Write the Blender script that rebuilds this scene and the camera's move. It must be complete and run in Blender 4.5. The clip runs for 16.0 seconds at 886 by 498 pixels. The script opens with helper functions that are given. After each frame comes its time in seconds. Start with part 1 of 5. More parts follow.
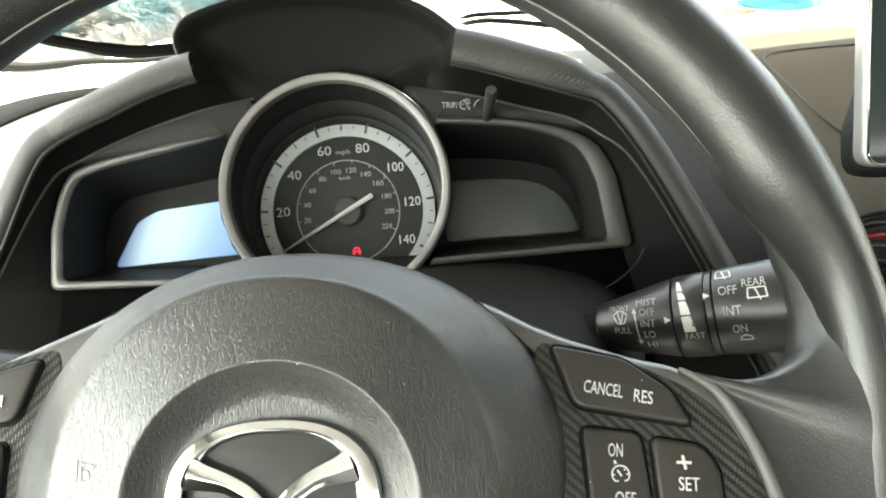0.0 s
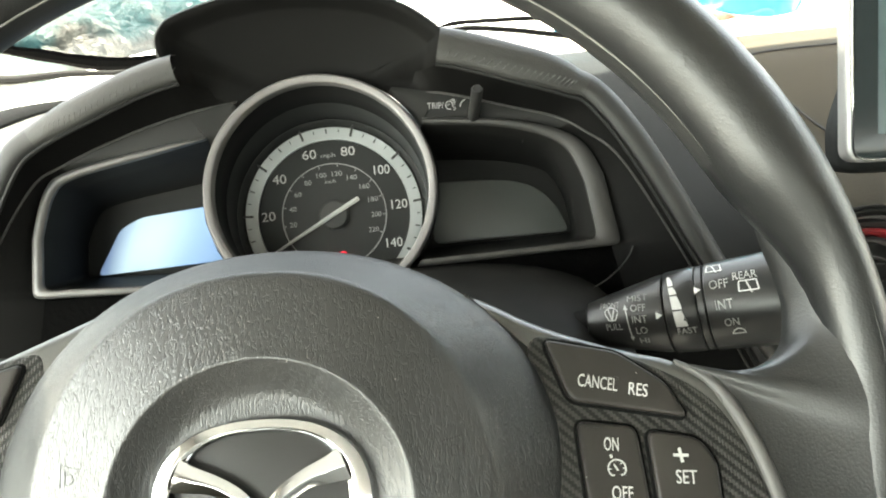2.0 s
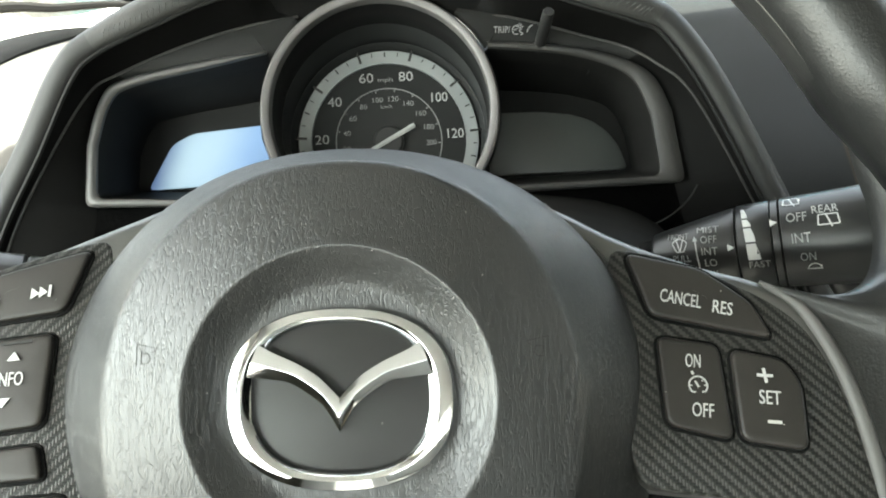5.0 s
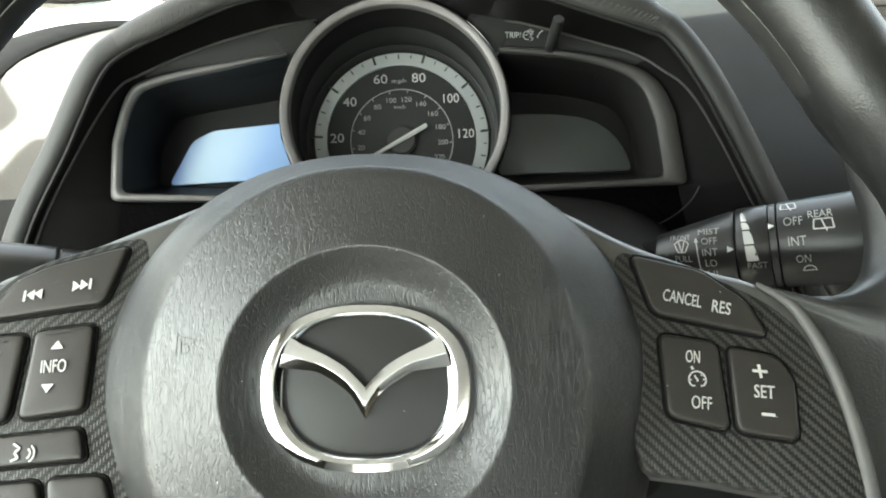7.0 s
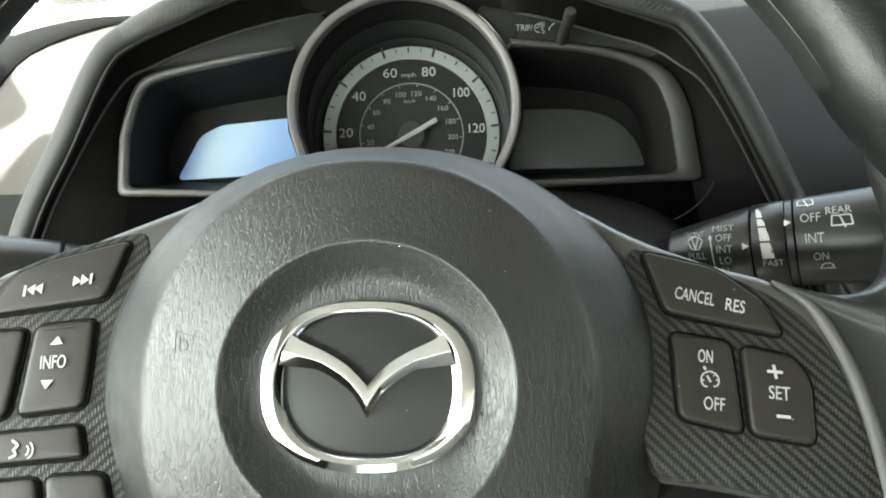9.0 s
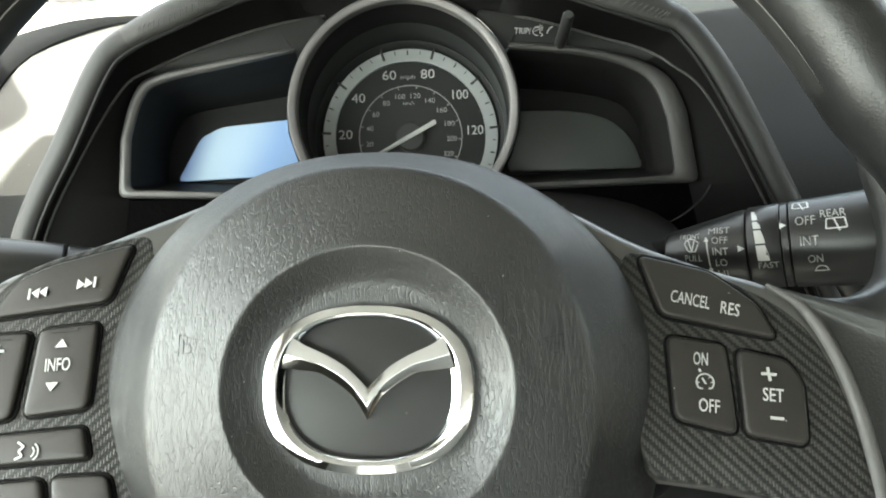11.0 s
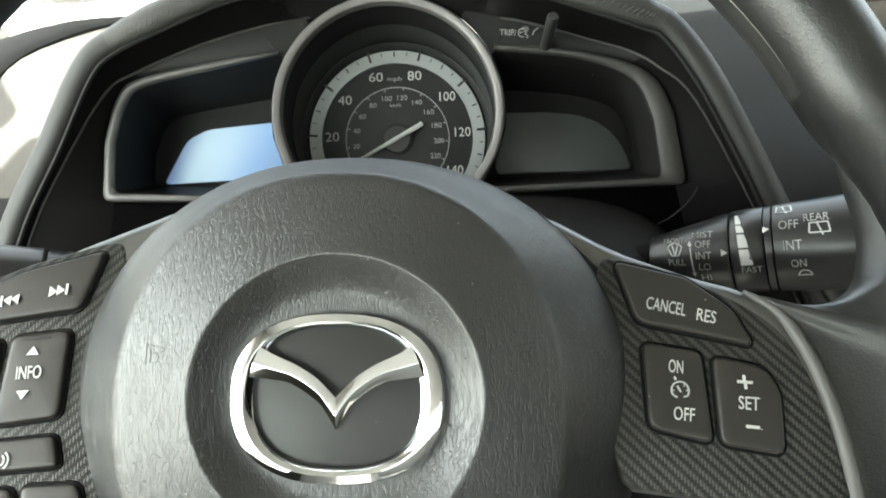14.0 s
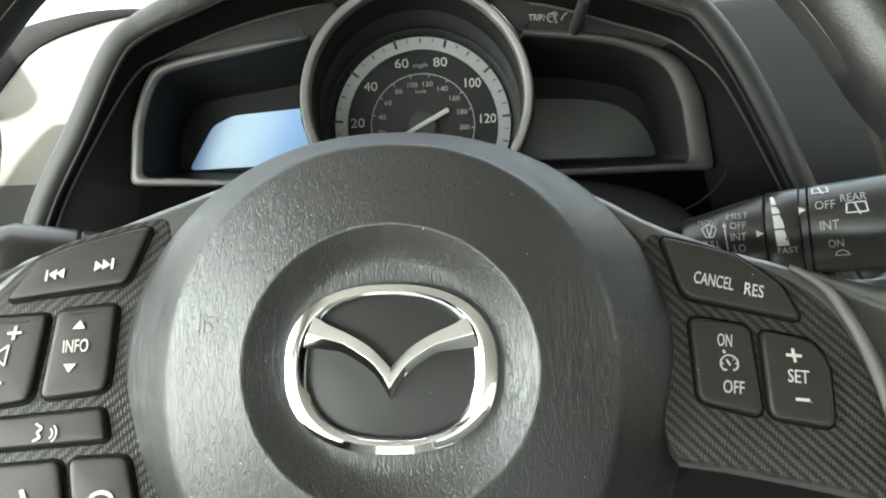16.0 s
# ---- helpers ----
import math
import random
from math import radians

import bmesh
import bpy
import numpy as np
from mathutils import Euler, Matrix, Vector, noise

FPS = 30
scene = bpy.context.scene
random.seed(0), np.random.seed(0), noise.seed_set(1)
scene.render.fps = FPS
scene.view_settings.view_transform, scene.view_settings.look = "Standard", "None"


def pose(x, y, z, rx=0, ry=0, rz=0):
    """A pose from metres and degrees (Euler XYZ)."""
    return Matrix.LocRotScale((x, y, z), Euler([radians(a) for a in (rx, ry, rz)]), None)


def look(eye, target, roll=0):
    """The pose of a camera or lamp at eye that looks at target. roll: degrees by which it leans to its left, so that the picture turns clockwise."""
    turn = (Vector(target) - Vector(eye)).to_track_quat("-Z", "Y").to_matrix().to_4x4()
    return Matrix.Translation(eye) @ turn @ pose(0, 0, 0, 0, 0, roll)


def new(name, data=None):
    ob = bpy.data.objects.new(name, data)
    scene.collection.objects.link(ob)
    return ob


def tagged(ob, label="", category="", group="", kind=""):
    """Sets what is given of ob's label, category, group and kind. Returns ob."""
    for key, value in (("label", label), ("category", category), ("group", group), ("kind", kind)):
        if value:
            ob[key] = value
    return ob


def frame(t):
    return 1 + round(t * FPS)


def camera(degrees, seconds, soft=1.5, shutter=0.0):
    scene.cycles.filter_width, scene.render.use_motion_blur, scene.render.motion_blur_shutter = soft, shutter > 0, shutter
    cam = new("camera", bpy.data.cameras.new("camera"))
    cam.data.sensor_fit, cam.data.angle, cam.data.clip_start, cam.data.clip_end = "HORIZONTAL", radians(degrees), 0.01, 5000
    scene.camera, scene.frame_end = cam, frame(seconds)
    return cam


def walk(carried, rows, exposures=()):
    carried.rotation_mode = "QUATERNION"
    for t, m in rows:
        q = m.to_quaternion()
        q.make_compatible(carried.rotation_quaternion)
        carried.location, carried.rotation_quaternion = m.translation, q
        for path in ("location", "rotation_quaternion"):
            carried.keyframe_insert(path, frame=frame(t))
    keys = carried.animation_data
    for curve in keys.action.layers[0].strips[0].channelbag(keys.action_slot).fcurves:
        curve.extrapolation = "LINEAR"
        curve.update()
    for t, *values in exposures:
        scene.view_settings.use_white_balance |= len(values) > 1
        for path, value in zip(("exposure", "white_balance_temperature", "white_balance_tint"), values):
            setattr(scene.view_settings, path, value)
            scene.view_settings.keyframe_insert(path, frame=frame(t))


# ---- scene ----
cam = camera(58.0, 16.0, soft=2.0)
PATH = [
    (0, (0.061, 0.016, 1.184), (0.045, 1.91, 0.542), -5.0),
    (0.5, (0.071, 0.015, 1.188), (0.078, 1.914, 0.559), -5.3),
    (1, (0.067, 0.011, 1.187), (0.089, 1.913, 0.569), -5.6),
    (1.5, (0.063, 0.015, 1.183), (0.085, 1.918, 0.566), -5.6),
    (2, (0.059, 0.018, 1.177), (0.082, 1.92, 0.561), -5.6),
    (2.5, (0.055, 0.016, 1.177), (0.077, 1.919, 0.563), -5.6),
    (3, (0.059, 0.018, 1.177), (0.079, 1.92, 0.557), -5.5),
    (3.5, (0.063, 0.023, 1.181), (0.094, 1.924, 0.559), -5.5),
    (4, (0.06, 0.012, 1.181), (0.092, 1.914, 0.563), -5.5),
    (4.5, (0.038, 0.013, 1.16), (0.037, 1.909, 0.521), -4.1),
    (4.7, (0.036, 0.02, 1.155), (0.018, 1.902, 0.48), -3.4),
    (6.8, (0.033, 0.005, 1.166), (-0.004, 1.87, 0.446), -2.5),
    (7, (0.03, 0.004, 1.165), (0.003, 1.873, 0.452), -2.4),
    (7.5, (0.034, 0.011, 1.162), (-0.001, 1.879, 0.447), -2.4),
    (8, (0.033, 0.006, 1.161), (-0.006, 1.87, 0.438), -2.5),
    (8.5, (0.03, 0.007, 1.16), (-0.032, 1.874, 0.446), -2.6),
    (9, (0.033, 0.01, 1.162), (-0.031, 1.876, 0.444), -2.6),
    (9.2, (0.033, 0.011, 1.16), (-0.021, 1.882, 0.454), -2.6),
    (11.3, (0.033, 0.007, 1.166), (-0.03, 1.87, 0.44), -2.6),
    (11.5, (0.033, 0.007, 1.164), (-0.034, 1.873, 0.445), -2.7),
    (12, (0.031, 0.009, 1.163), (-0.033, 1.874, 0.444), -2.6),
    (12.5, (0.031, 0.008, 1.162), (-0.037, 1.873, 0.443), -2.7),
    (13, (0.03, 0.01, 1.16), (-0.037, 1.874, 0.439), -2.6),
    (13.5, (0.026, 0.008, 1.16), (-0.039, 1.872, 0.437), -2.6),
    (14, (0.044, 0.011, 1.167), (-0.029, 1.872, 0.438), -2.8),
    (14.5, (0.029, 0.006, 1.161), (-0.031, 1.871, 0.441), -2.6),
    (15, (0.026, 0.005, 1.159), (-0.035, 1.87, 0.439), -2.5),
    (15.5, (0.022, 0.007, 1.156), (-0.04, 1.871, 0.433), -2.5),
    (16, (0.026, 0.007, 1.159), (-0.039, 1.87, 0.433), -2.6),
]
SIZE = Matrix.Translation((0, 0.5, 1.05)) @ Matrix.Scale(0.87, 4) @ Matrix.Translation((0, -0.5, -1.05))  # brings the plan to true size
walk(cam, [(t, look(SIZE @ Vector(eye), SIZE @ Vector(target), roll)) for t, eye, target, roll in PATH], [(0.0, 3.93, 7300, 0.0), (4.0, 3.95, 7300, 0.0), (5.0, 3.52, 6900, -1.0), (16.0, 3.45, 6900, -1.0)])

# ---- world and light ----
world = bpy.data.worlds.new("sky")
scene.world = world
world.use_nodes = True
SUN_AZ, SUN_EL = -130.0, 62.0     # degrees: azimuth from straight ahead (left is minus), elevation
wn = world.node_tree.nodes
sky = wn.new("ShaderNodeTexSky")
sky.sky_type = "NISHITA"
sky.sun_disc = False
sky.dust_density = 4.0             # hazy, pale towards the horizon
sky.ozone_density = 0.6
sky.sun_elevation = radians(SUN_EL)
sky.sun_rotation = radians(SUN_AZ)
wn["Background"].inputs["Strength"].default_value = 0.15
haze = wn.new("ShaderNodeHueSaturation")
haze.inputs["Saturation"].default_value = 0.45      # a milky sky
world.node_tree.links.new(sky.outputs["Color"], haze.inputs["Color"])
world.node_tree.links.new(haze.outputs["Color"], wn["Background"].inputs["Color"])
sun_dir = Vector((math.sin(radians(SUN_AZ)) * math.cos(radians(SUN_EL)), math.cos(radians(SUN_AZ)) * math.cos(radians(SUN_EL)), math.sin(radians(SUN_EL))))
sun = new("sun", bpy.data.lights.new("sun", "SUN"))
sun.data.energy = 5.0
sun.data.angle = radians(0.6)
sun.data.color = (1.0, 0.975, 0.94)
sun.matrix_world = look(sun_dir * 20, (0, 0, 0))
# daylight that comes in by the windows of the driver's side
for pane_y, pane_energy in ((-0.10, 0.54), (-0.88, 0.90)):      # front and rear door
    pane_light = new("window_daylight", bpy.data.lights.new("window_daylight", "AREA"))
    pane_light.data.shape, pane_light.data.size, pane_light.data.size_y = "RECTANGLE", 0.70, 0.32
    pane_light.data.energy = pane_energy
    pane_light.data.color = (0.86, 0.95, 1.0)
    pane_light.matrix_world = SIZE @ look((-0.45, pane_y, 1.15), (0.6, pane_y, 1.10))


# ---- materials ----
def mat(name, color, rough=0.5, metal=0.0, grain=0.0, grain_size=0.0006, vary=0.15, vary_size=0.03, spec=0.5, stretch=(1, 1, 1), cells=False, coat=0.0, dust=False, wrinkles=False):
    """A principled surface with colour variation and rough wear at vary_size metres and a bump at grain_size metres."""
    m = bpy.data.materials.new(name)
    m.use_nodes = True
    n, l = m.node_tree.nodes, m.node_tree.links
    b = n["Principled BSDF"]
    b.inputs["Metallic"].default_value = metal
    b.inputs["Specular IOR Level"].default_value = spec
    b.inputs["Coat Weight"].default_value = coat
    co = n.new("ShaderNodeTexCoord")
    big = n.new("ShaderNodeTexNoise")
    big.inputs["Scale"].default_value = 1 / vary_size
    big.inputs["Detail"].default_value = 5
    l.new(co.outputs["Object"], big.inputs["Vector"])
    ramp = n.new("ShaderNodeMix")
    ramp.data_type = "RGBA"
    ramp.inputs["A"].default_value = (*[c * (1 - vary) for c in color], 1)
    ramp.inputs["B"].default_value = (*[min(1, c * (1 + vary)) for c in color], 1)
    l.new(big.outputs["Fac"], ramp.inputs["Factor"])
    l.new(ramp.outputs["Result"], b.inputs["Base Color"])
    r = n.new("ShaderNodeMapRange")
    r.inputs["To Min"].default_value, r.inputs["To Max"].default_value = max(0.02, rough * 0.82), min(1, rough * 1.18)
    l.new(big.outputs["Fac"], r.inputs["Value"])
    l.new(r.outputs["Result"], b.inputs["Roughness"])
    if grain:
        mp = n.new("ShaderNodeMapping")
        mp.inputs["Scale"].default_value = stretch
        l.new(co.outputs["Object"], mp.inputs["Vector"])
        if cells:
            g = n.new("ShaderNodeTexVoronoi")
            g.feature = "SMOOTH_F1"
            g.inputs["Smoothness"].default_value = 0.35
            g.inputs["Scale"].default_value = 1 / grain_size
            warp = n.new("ShaderNodeTexNoise")
            warp.inputs["Scale"].default_value = 0.6 / grain_size
            add = n.new("ShaderNodeMix")
            add.data_type = "VECTOR"
            add.inputs["Factor"].default_value = 0.0012
            l.new(mp.outputs["Vector"], warp.inputs["Vector"])
            l.new(mp.outputs["Vector"], add.inputs["A"])
            l.new(warp.outputs["Color"], add.inputs["B"])
            l.new(add.outputs["Result"], g.inputs["Vector"])
            lim = n.new("ShaderNodeMapRange")
            lim.inputs["From Max"].default_value = 0.75
            lim.inputs["To Min"].default_value, lim.inputs["To Max"].default_value = 1.0, 0.0
            lim.interpolation_type = "SMOOTHSTEP"
            l.new(g.outputs["Distance"], lim.inputs["Value"])
            height = lim.outputs["Result"]
        elif wrinkles:
            # long wavy furrows with a fine grain between them
            g = n.new("ShaderNodeTexNoise")
            g.inputs["Scale"].default_value = 1 / grain_size
            g.inputs["Detail"].default_value = 2.5
            g.inputs["Distortion"].default_value = 0.6
            l.new(mp.outputs["Vector"], g.inputs["Vector"])
            off = n.new("ShaderNodeMath")
            off.operation = "SUBTRACT"
            off.inputs[1].default_value = 0.5
            l.new(g.outputs["Fac"], off.inputs[0])
            fold = n.new("ShaderNodeMath")
            fold.operation = "ABSOLUTE"
            l.new(off.outputs[0], fold.inputs[0])
            lim = n.new("ShaderNodeMapRange")
            lim.interpolation_type = "SMOOTHSTEP"
            lim.inputs["From Max"].default_value = 0.07
            l.new(fold.outputs[0], lim.inputs["Value"])
            height = lim.outputs["Result"]
        else:
            g = n.new("ShaderNodeTexNoise")
            g.inputs["Scale"].default_value = 1 / grain_size
            g.inputs["Detail"].default_value = 3
            l.new(mp.outputs["Vector"], g.inputs["Vector"])
            height = g.outputs["Fac"]
        bump = n.new("ShaderNodeBump")
        bump.inputs["Strength"].default_value = grain
        bump.inputs["Distance"].default_value = grain_size * 0.5
        l.new(height, bump.inputs["Height"])
        l.new(bump.outputs["Normal"], b.inputs["Normal"])
    if dust:
        # thinly strewn pale specks
        spot = n.new("ShaderNodeTexVoronoi")
        spot.inputs["Scale"].default_value = 1 / 0.007
        l.new(co.outputs["Object"], spot.inputs["Vector"])
        near = n.new("ShaderNodeMath")
        near.operation = "LESS_THAN"
        near.inputs[1].default_value = 0.032
        l.new(spot.outputs["Distance"], near.inputs[0])
        over = n.new("ShaderNodeMix")
        over.data_type = "RGBA"
        over.inputs["B"].default_value = (0.3, 0.29, 0.27, 1)
        l.new(near.outputs[0], over.inputs["Factor"])
        l.new(ramp.outputs["Result"], over.inputs["A"])
        l.new(over.outputs["Result"], b.inputs["Base Color"])
    return m


def carbon_mat():
    """Twill weave of dark fibre: two sets of bands stepping diagonally."""
    m = mat("carbon_weave", (0.03, 0.03, 0.029), 0.42, vary=0.1, spec=0.22)
    n, l = m.node_tree.nodes, m.node_tree.links
    b = n["Principled BSDF"]
    co = n.new("ShaderNodeTexCoord")
    mp = n.new("ShaderNodeMapping")
    mp.inputs["Rotation"].default_value = (0, 0, 0)
    l.new(co.outputs["Object"], mp.inputs["Vector"])
    sep = n.new("ShaderNodeSeparateXYZ")
    l.new(mp.outputs["Vector"], sep.inputs["Vector"])

    def op(kind, a, b_=None, c=None):
        o = n.new("ShaderNodeMath")
        o.operation = kind
        for i, v in enumerate((a, b_, c)):
            if v is None:
                continue
            if isinstance(v, (int, float)):
                o.inputs[i].default_value = v
            else:
                l.new(v, o.inputs[i])
        return o.outputs[0]

    cell = 0.0010
    # the cloth is mirrored about the wheel's middle
    u, v = op("DIVIDE", op("ABSOLUTE", sep.outputs["X"]), cell), op("DIVIDE", sep.outputs["Y"], cell)
    step = op("FLOORED_MODULO", op("ADD", op("FLOOR", u), op("FLOOR", v)), 4.0)
    over = op("LESS_THAN", step, 1.5)
    # a thread is round across its width
    ru = op("SUBTRACT", 1.0, op("POWER", op("MULTIPLY", op("ABSOLUTE", op("SUBTRACT", op("FRACT", u), 0.5)), 2.0), 2.0))
    rv = op("SUBTRACT", 1.0, op("POWER", op("MULTIPLY", op("ABSOLUTE", op("SUBTRACT", op("FRACT", v), 0.5)), 2.0), 2.0))
    height = op("ADD", op("MULTIPLY", over, ru), op("MULTIPLY", op("SUBTRACT", 1.0, over), op("MULTIPLY", rv, 0.25)))
    mix = n.new("ShaderNodeMix")
    mix.data_type = "RGBA"
    mix.inputs["A"].default_value = (0.009, 0.0088, 0.0083, 1)
    mix.inputs["B"].default_value = (0.038, 0.037, 0.034, 1)
    l.new(op("MULTIPLY", over, 0.9), mix.inputs["Factor"])
    l.new(mix.outputs["Result"], b.inputs["Base Color"])
    bump = n.new("ShaderNodeBump")
    bump.inputs["Strength"].default_value = 0.5
    bump.inputs["Distance"].default_value = 0.0003
    l.new(height, bump.inputs["Height"])
    l.new(bump.outputs["Normal"], b.inputs["Normal"])
    return m


def dotted_mat():
    """Fine perforated sheet: a regular grid of dark dots."""
    m = mat("dial_mesh", (0.015, 0.015, 0.015), 0.5, vary=0.08, spec=0.3)
    n, l = m.node_tree.nodes, m.node_tree.links
    b = n["Principled BSDF"]
    co = n.new("ShaderNodeTexCoord")
    mp = n.new("ShaderNodeMapping")
    mp.inputs["Rotation"].default_value = (0, 0, radians(45))
    l.new(co.outputs["Object"], mp.inputs["Vector"])
    dots = n.new("ShaderNodeTexVoronoi")
    dots.voronoi_dimensions = "2D"
    dots.inputs["Randomness"].default_value = 0.0
    dots.inputs["Scale"].default_value = 1 / 0.0012
    l.new(mp.outputs["Vector"], dots.inputs["Vector"])
    hole = n.new("ShaderNodeMath")
    hole.operation = "LESS_THAN"
    hole.inputs[1].default_value = 0.36
    l.new(dots.outputs["Distance"], hole.inputs[0])
    over = n.new("ShaderNodeMix")
    over.data_type = "RGBA"
    over.inputs["A"].default_value = (0.015, 0.015, 0.015, 1)
    over.inputs["B"].default_value = (0.004, 0.004, 0.004, 1)
    l.new(hole.outputs[0], over.inputs["Factor"])
    l.new(over.outputs["Result"], b.inputs["Base Color"])
    return m


def glow(name, color, strength):
    m = bpy.data.materials.new(name)
    m.use_nodes = True
    b = m.node_tree.nodes["Principled BSDF"]
    b.inputs["Base Color"].default_value = (*[c * 0.2 for c in color], 1)
    b.inputs["Emission Color"].default_value = (*color, 1)
    b.inputs["Emission Strength"].default_value = strength
    return m


def screen_mat():
    """A lit liquid-crystal screen whose light falls off towards its ends."""
    m = glow("lit_screen", (0.6, 0.78, 1.0), 0.066)
    n, l = m.node_tree.nodes, m.node_tree.links
    b = n["Principled BSDF"]
    b.inputs["Roughness"].default_value = 0.4
    b.inputs["Specular IOR Level"].default_value = 0.15
    co = n.new("ShaderNodeTexCoord")
    sep = n.new("ShaderNodeSeparateXYZ")
    l.new(co.outputs["Object"], sep.inputs["Vector"])
    add = n.new("ShaderNodeMath")
    add.operation = "MULTIPLY_ADD"
    add.inputs[1].default_value = -0.45
    l.new(sep.outputs["Y"], add.inputs[0])
    l.new(sep.outputs["X"], add.inputs[2])
    r = n.new("ShaderNodeValToRGB")
    mr = n.new("ShaderNodeMapRange")
    mr.inputs["From Min"].default_value, mr.inputs["From Max"].default_value = -0.142, -0.062
    l.new(add.outputs[0], mr.inputs["Value"])
    l.new(mr.outputs["Result"], r.inputs["Fac"])
    r.color_ramp.elements[0].color = (0.015, 0.025, 0.06, 1)
    r.color_ramp.elements[1].color = (0.11, 0.25, 0.56, 1)
    for p, c in ((0.1, (0.16, 0.25, 0.5)), (0.26, (0.58, 0.79, 1.0)), (0.48, (0.54, 0.75, 1.0)), (0.74, (0.22, 0.42, 0.86))):
        r.color_ramp.elements.new(p).color = (*c, 1)
    l.new(r.outputs["Color"], b.inputs["Emission Color"])
    return m


def patched(name, low, high, size, rough):
    """Two colours in patches with torn edges, over a crumpled relief."""
    m = mat(name, low, rough, grain=0.6, grain_size=0.02, vary=0.2)
    n, l = m.node_tree.nodes, m.node_tree.links
    co = n.new("ShaderNodeTexCoord")
    tex = n.new("ShaderNodeTexNoise")
    tex.inputs["Scale"].default_value = 1 / size
    tex.inputs["Detail"].default_value = 4
    l.new(co.outputs["Object"], tex.inputs["Vector"])
    ramp = n.new("ShaderNodeValToRGB")
    ramp.color_ramp.elements[0].position, ramp.color_ramp.elements[1].position = 0.5, 0.6
    ramp.color_ramp.elements[0].color, ramp.color_ramp.elements[1].color = (*low, 1), (*high, 1)
    l.new(tex.outputs["Fac"], ramp.inputs["Fac"])
    l.new(ramp.outputs["Color"], n["Principled BSDF"].inputs["Base Color"])
    return m


M_LEATHER = mat("rim_leather", (0.009, 0.0092, 0.0092), 0.37, grain=0.11, grain_size=0.0009, cells=True, vary=0.1, spec=0.5)
M_HUB = mat("moulded_hub_skin", (0.010, 0.0102, 0.0102), 0.41, spec=0.65, grain=0.27, grain_size=0.0012, wrinkles=True, dust=True, stretch=(1.0, 0.18, 1), vary=0.1)
M_PAD = mat("smooth_black_pad", (0.010, 0.0096, 0.0094), 0.38, spec=0.35, grain=0.1, grain_size=0.0005, dust=True)
M_CARBON = carbon_mat()
M_COVER = mat("spoke_cover_skin", (0.034, 0.034, 0.032), 0.32, grain=0.1, grain_size=0.0006, cells=True, spec=0.95, dust=True)
M_STALK = mat("stalk_plastic", (0.010, 0.010, 0.0097), 0.33, grain=0.1, grain_size=0.0004, spec=0.4)
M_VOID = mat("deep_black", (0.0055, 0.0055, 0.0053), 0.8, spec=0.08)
M_BUTTON = mat("button_plastic", (0.019, 0.0170, 0.0155), 0.38, grain=0.15, grain_size=0.0003, spec=0.3, dust=True)
M_BLACK = mat("black_plastic", (0.010, 0.010, 0.010), 0.5, grain=0.15, grain_size=0.0004, spec=0.4, dust=True)
M_GAP = mat("gap_black", (0.006, 0.006, 0.006), 0.7)
M_PRINT = mat("white_print", (0.40, 0.40, 0.39), 0.5)
M_PRINT_DIM = mat("grey_print", (0.24, 0.24, 0.24), 0.5)
M_CAP = mat("needle_cap_grey", (0.03, 0.03, 0.03), 0.45, spec=0.3)
M_SURROUND = mat("dial_surround", (0.020, 0.021, 0.021), 0.5, spec=0.3)
M_RIMSMOOTH = mat("smooth_leather", (0.018, 0.018, 0.0175), 0.42, grain=0.12, grain_size=0.0006, cells=True, spec=0.5)
M_PALE = mat("pale_silver_housing", (0.30, 0.30, 0.295), 0.35, metal=0.5, vary=0.05)
M_CHROME = mat("chrome", (0.62, 0.63, 0.645), 0.07, metal=1.0, vary=0.03)
M_SATIN = mat("satin_silver", (0.125, 0.119, 0.119), 0.5, metal=0.35, grain=0.08, grain_size=0.0003, vary=0.06)
M_FRAME = mat("dull_silver", (0.07, 0.068, 0.067), 0.45, metal=0.3, grain=0.08, grain_size=0.0003, vary=0.06)
M_LITEDGE = mat("lit_leather_edge", (0.06, 0.058, 0.056), 0.55, grain=0.2, grain_size=0.0006)
M_PANEL = mat("cluster_panel", (0.010, 0.010, 0.0098), 0.58, grain=0.2, grain_size=0.0004, spec=0.18)
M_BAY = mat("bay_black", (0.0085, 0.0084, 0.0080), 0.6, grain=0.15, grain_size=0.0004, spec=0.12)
M_TUBE = mat("gauge_tube_black", (0.007, 0.007, 0.007), 0.5, spec=0.16)
M_DIAL = mat("dial_black", (0.006, 0.0065, 0.0065), 0.55, spec=0.3)
M_DIALMESH = dotted_mat()
M_DIALWALL = mat("dial_grey_wall", (0.022, 0.023, 0.023), 0.5, spec=0.3)
M_SILVER = mat("scale_silver", (0.20, 0.212, 0.216), 0.38, metal=0.5)
M_NEEDLE = mat("needle_white", (0.4, 0.4, 0.39), 0.4)
M_RED = glow("warning_red", (1.0, 0.02, 0.06), 0.1)
M_SCREEN = screen_mat()
M_DARKSCREEN = mat("dark_screen", (0.05, 0.055, 0.052), 0.3, spec=0.3)
# one dash skin in three tones: shade and sun are put into the colour
M_BLACKSHADED = mat("black_shaded_skin", (0.009, 0.0098, 0.0098), 0.6, spec=0.12, grain=0.2, grain_size=0.0009, cells=True)
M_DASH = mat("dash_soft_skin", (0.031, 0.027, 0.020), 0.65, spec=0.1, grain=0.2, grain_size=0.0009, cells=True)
M_DASHDUSTLIT = mat("dusty_sunlit_dash_skin", (0.048, 0.046, 0.042), 0.6, spec=0.25, grain=0.2, grain_size=0.0009, cells=True, dust=True)
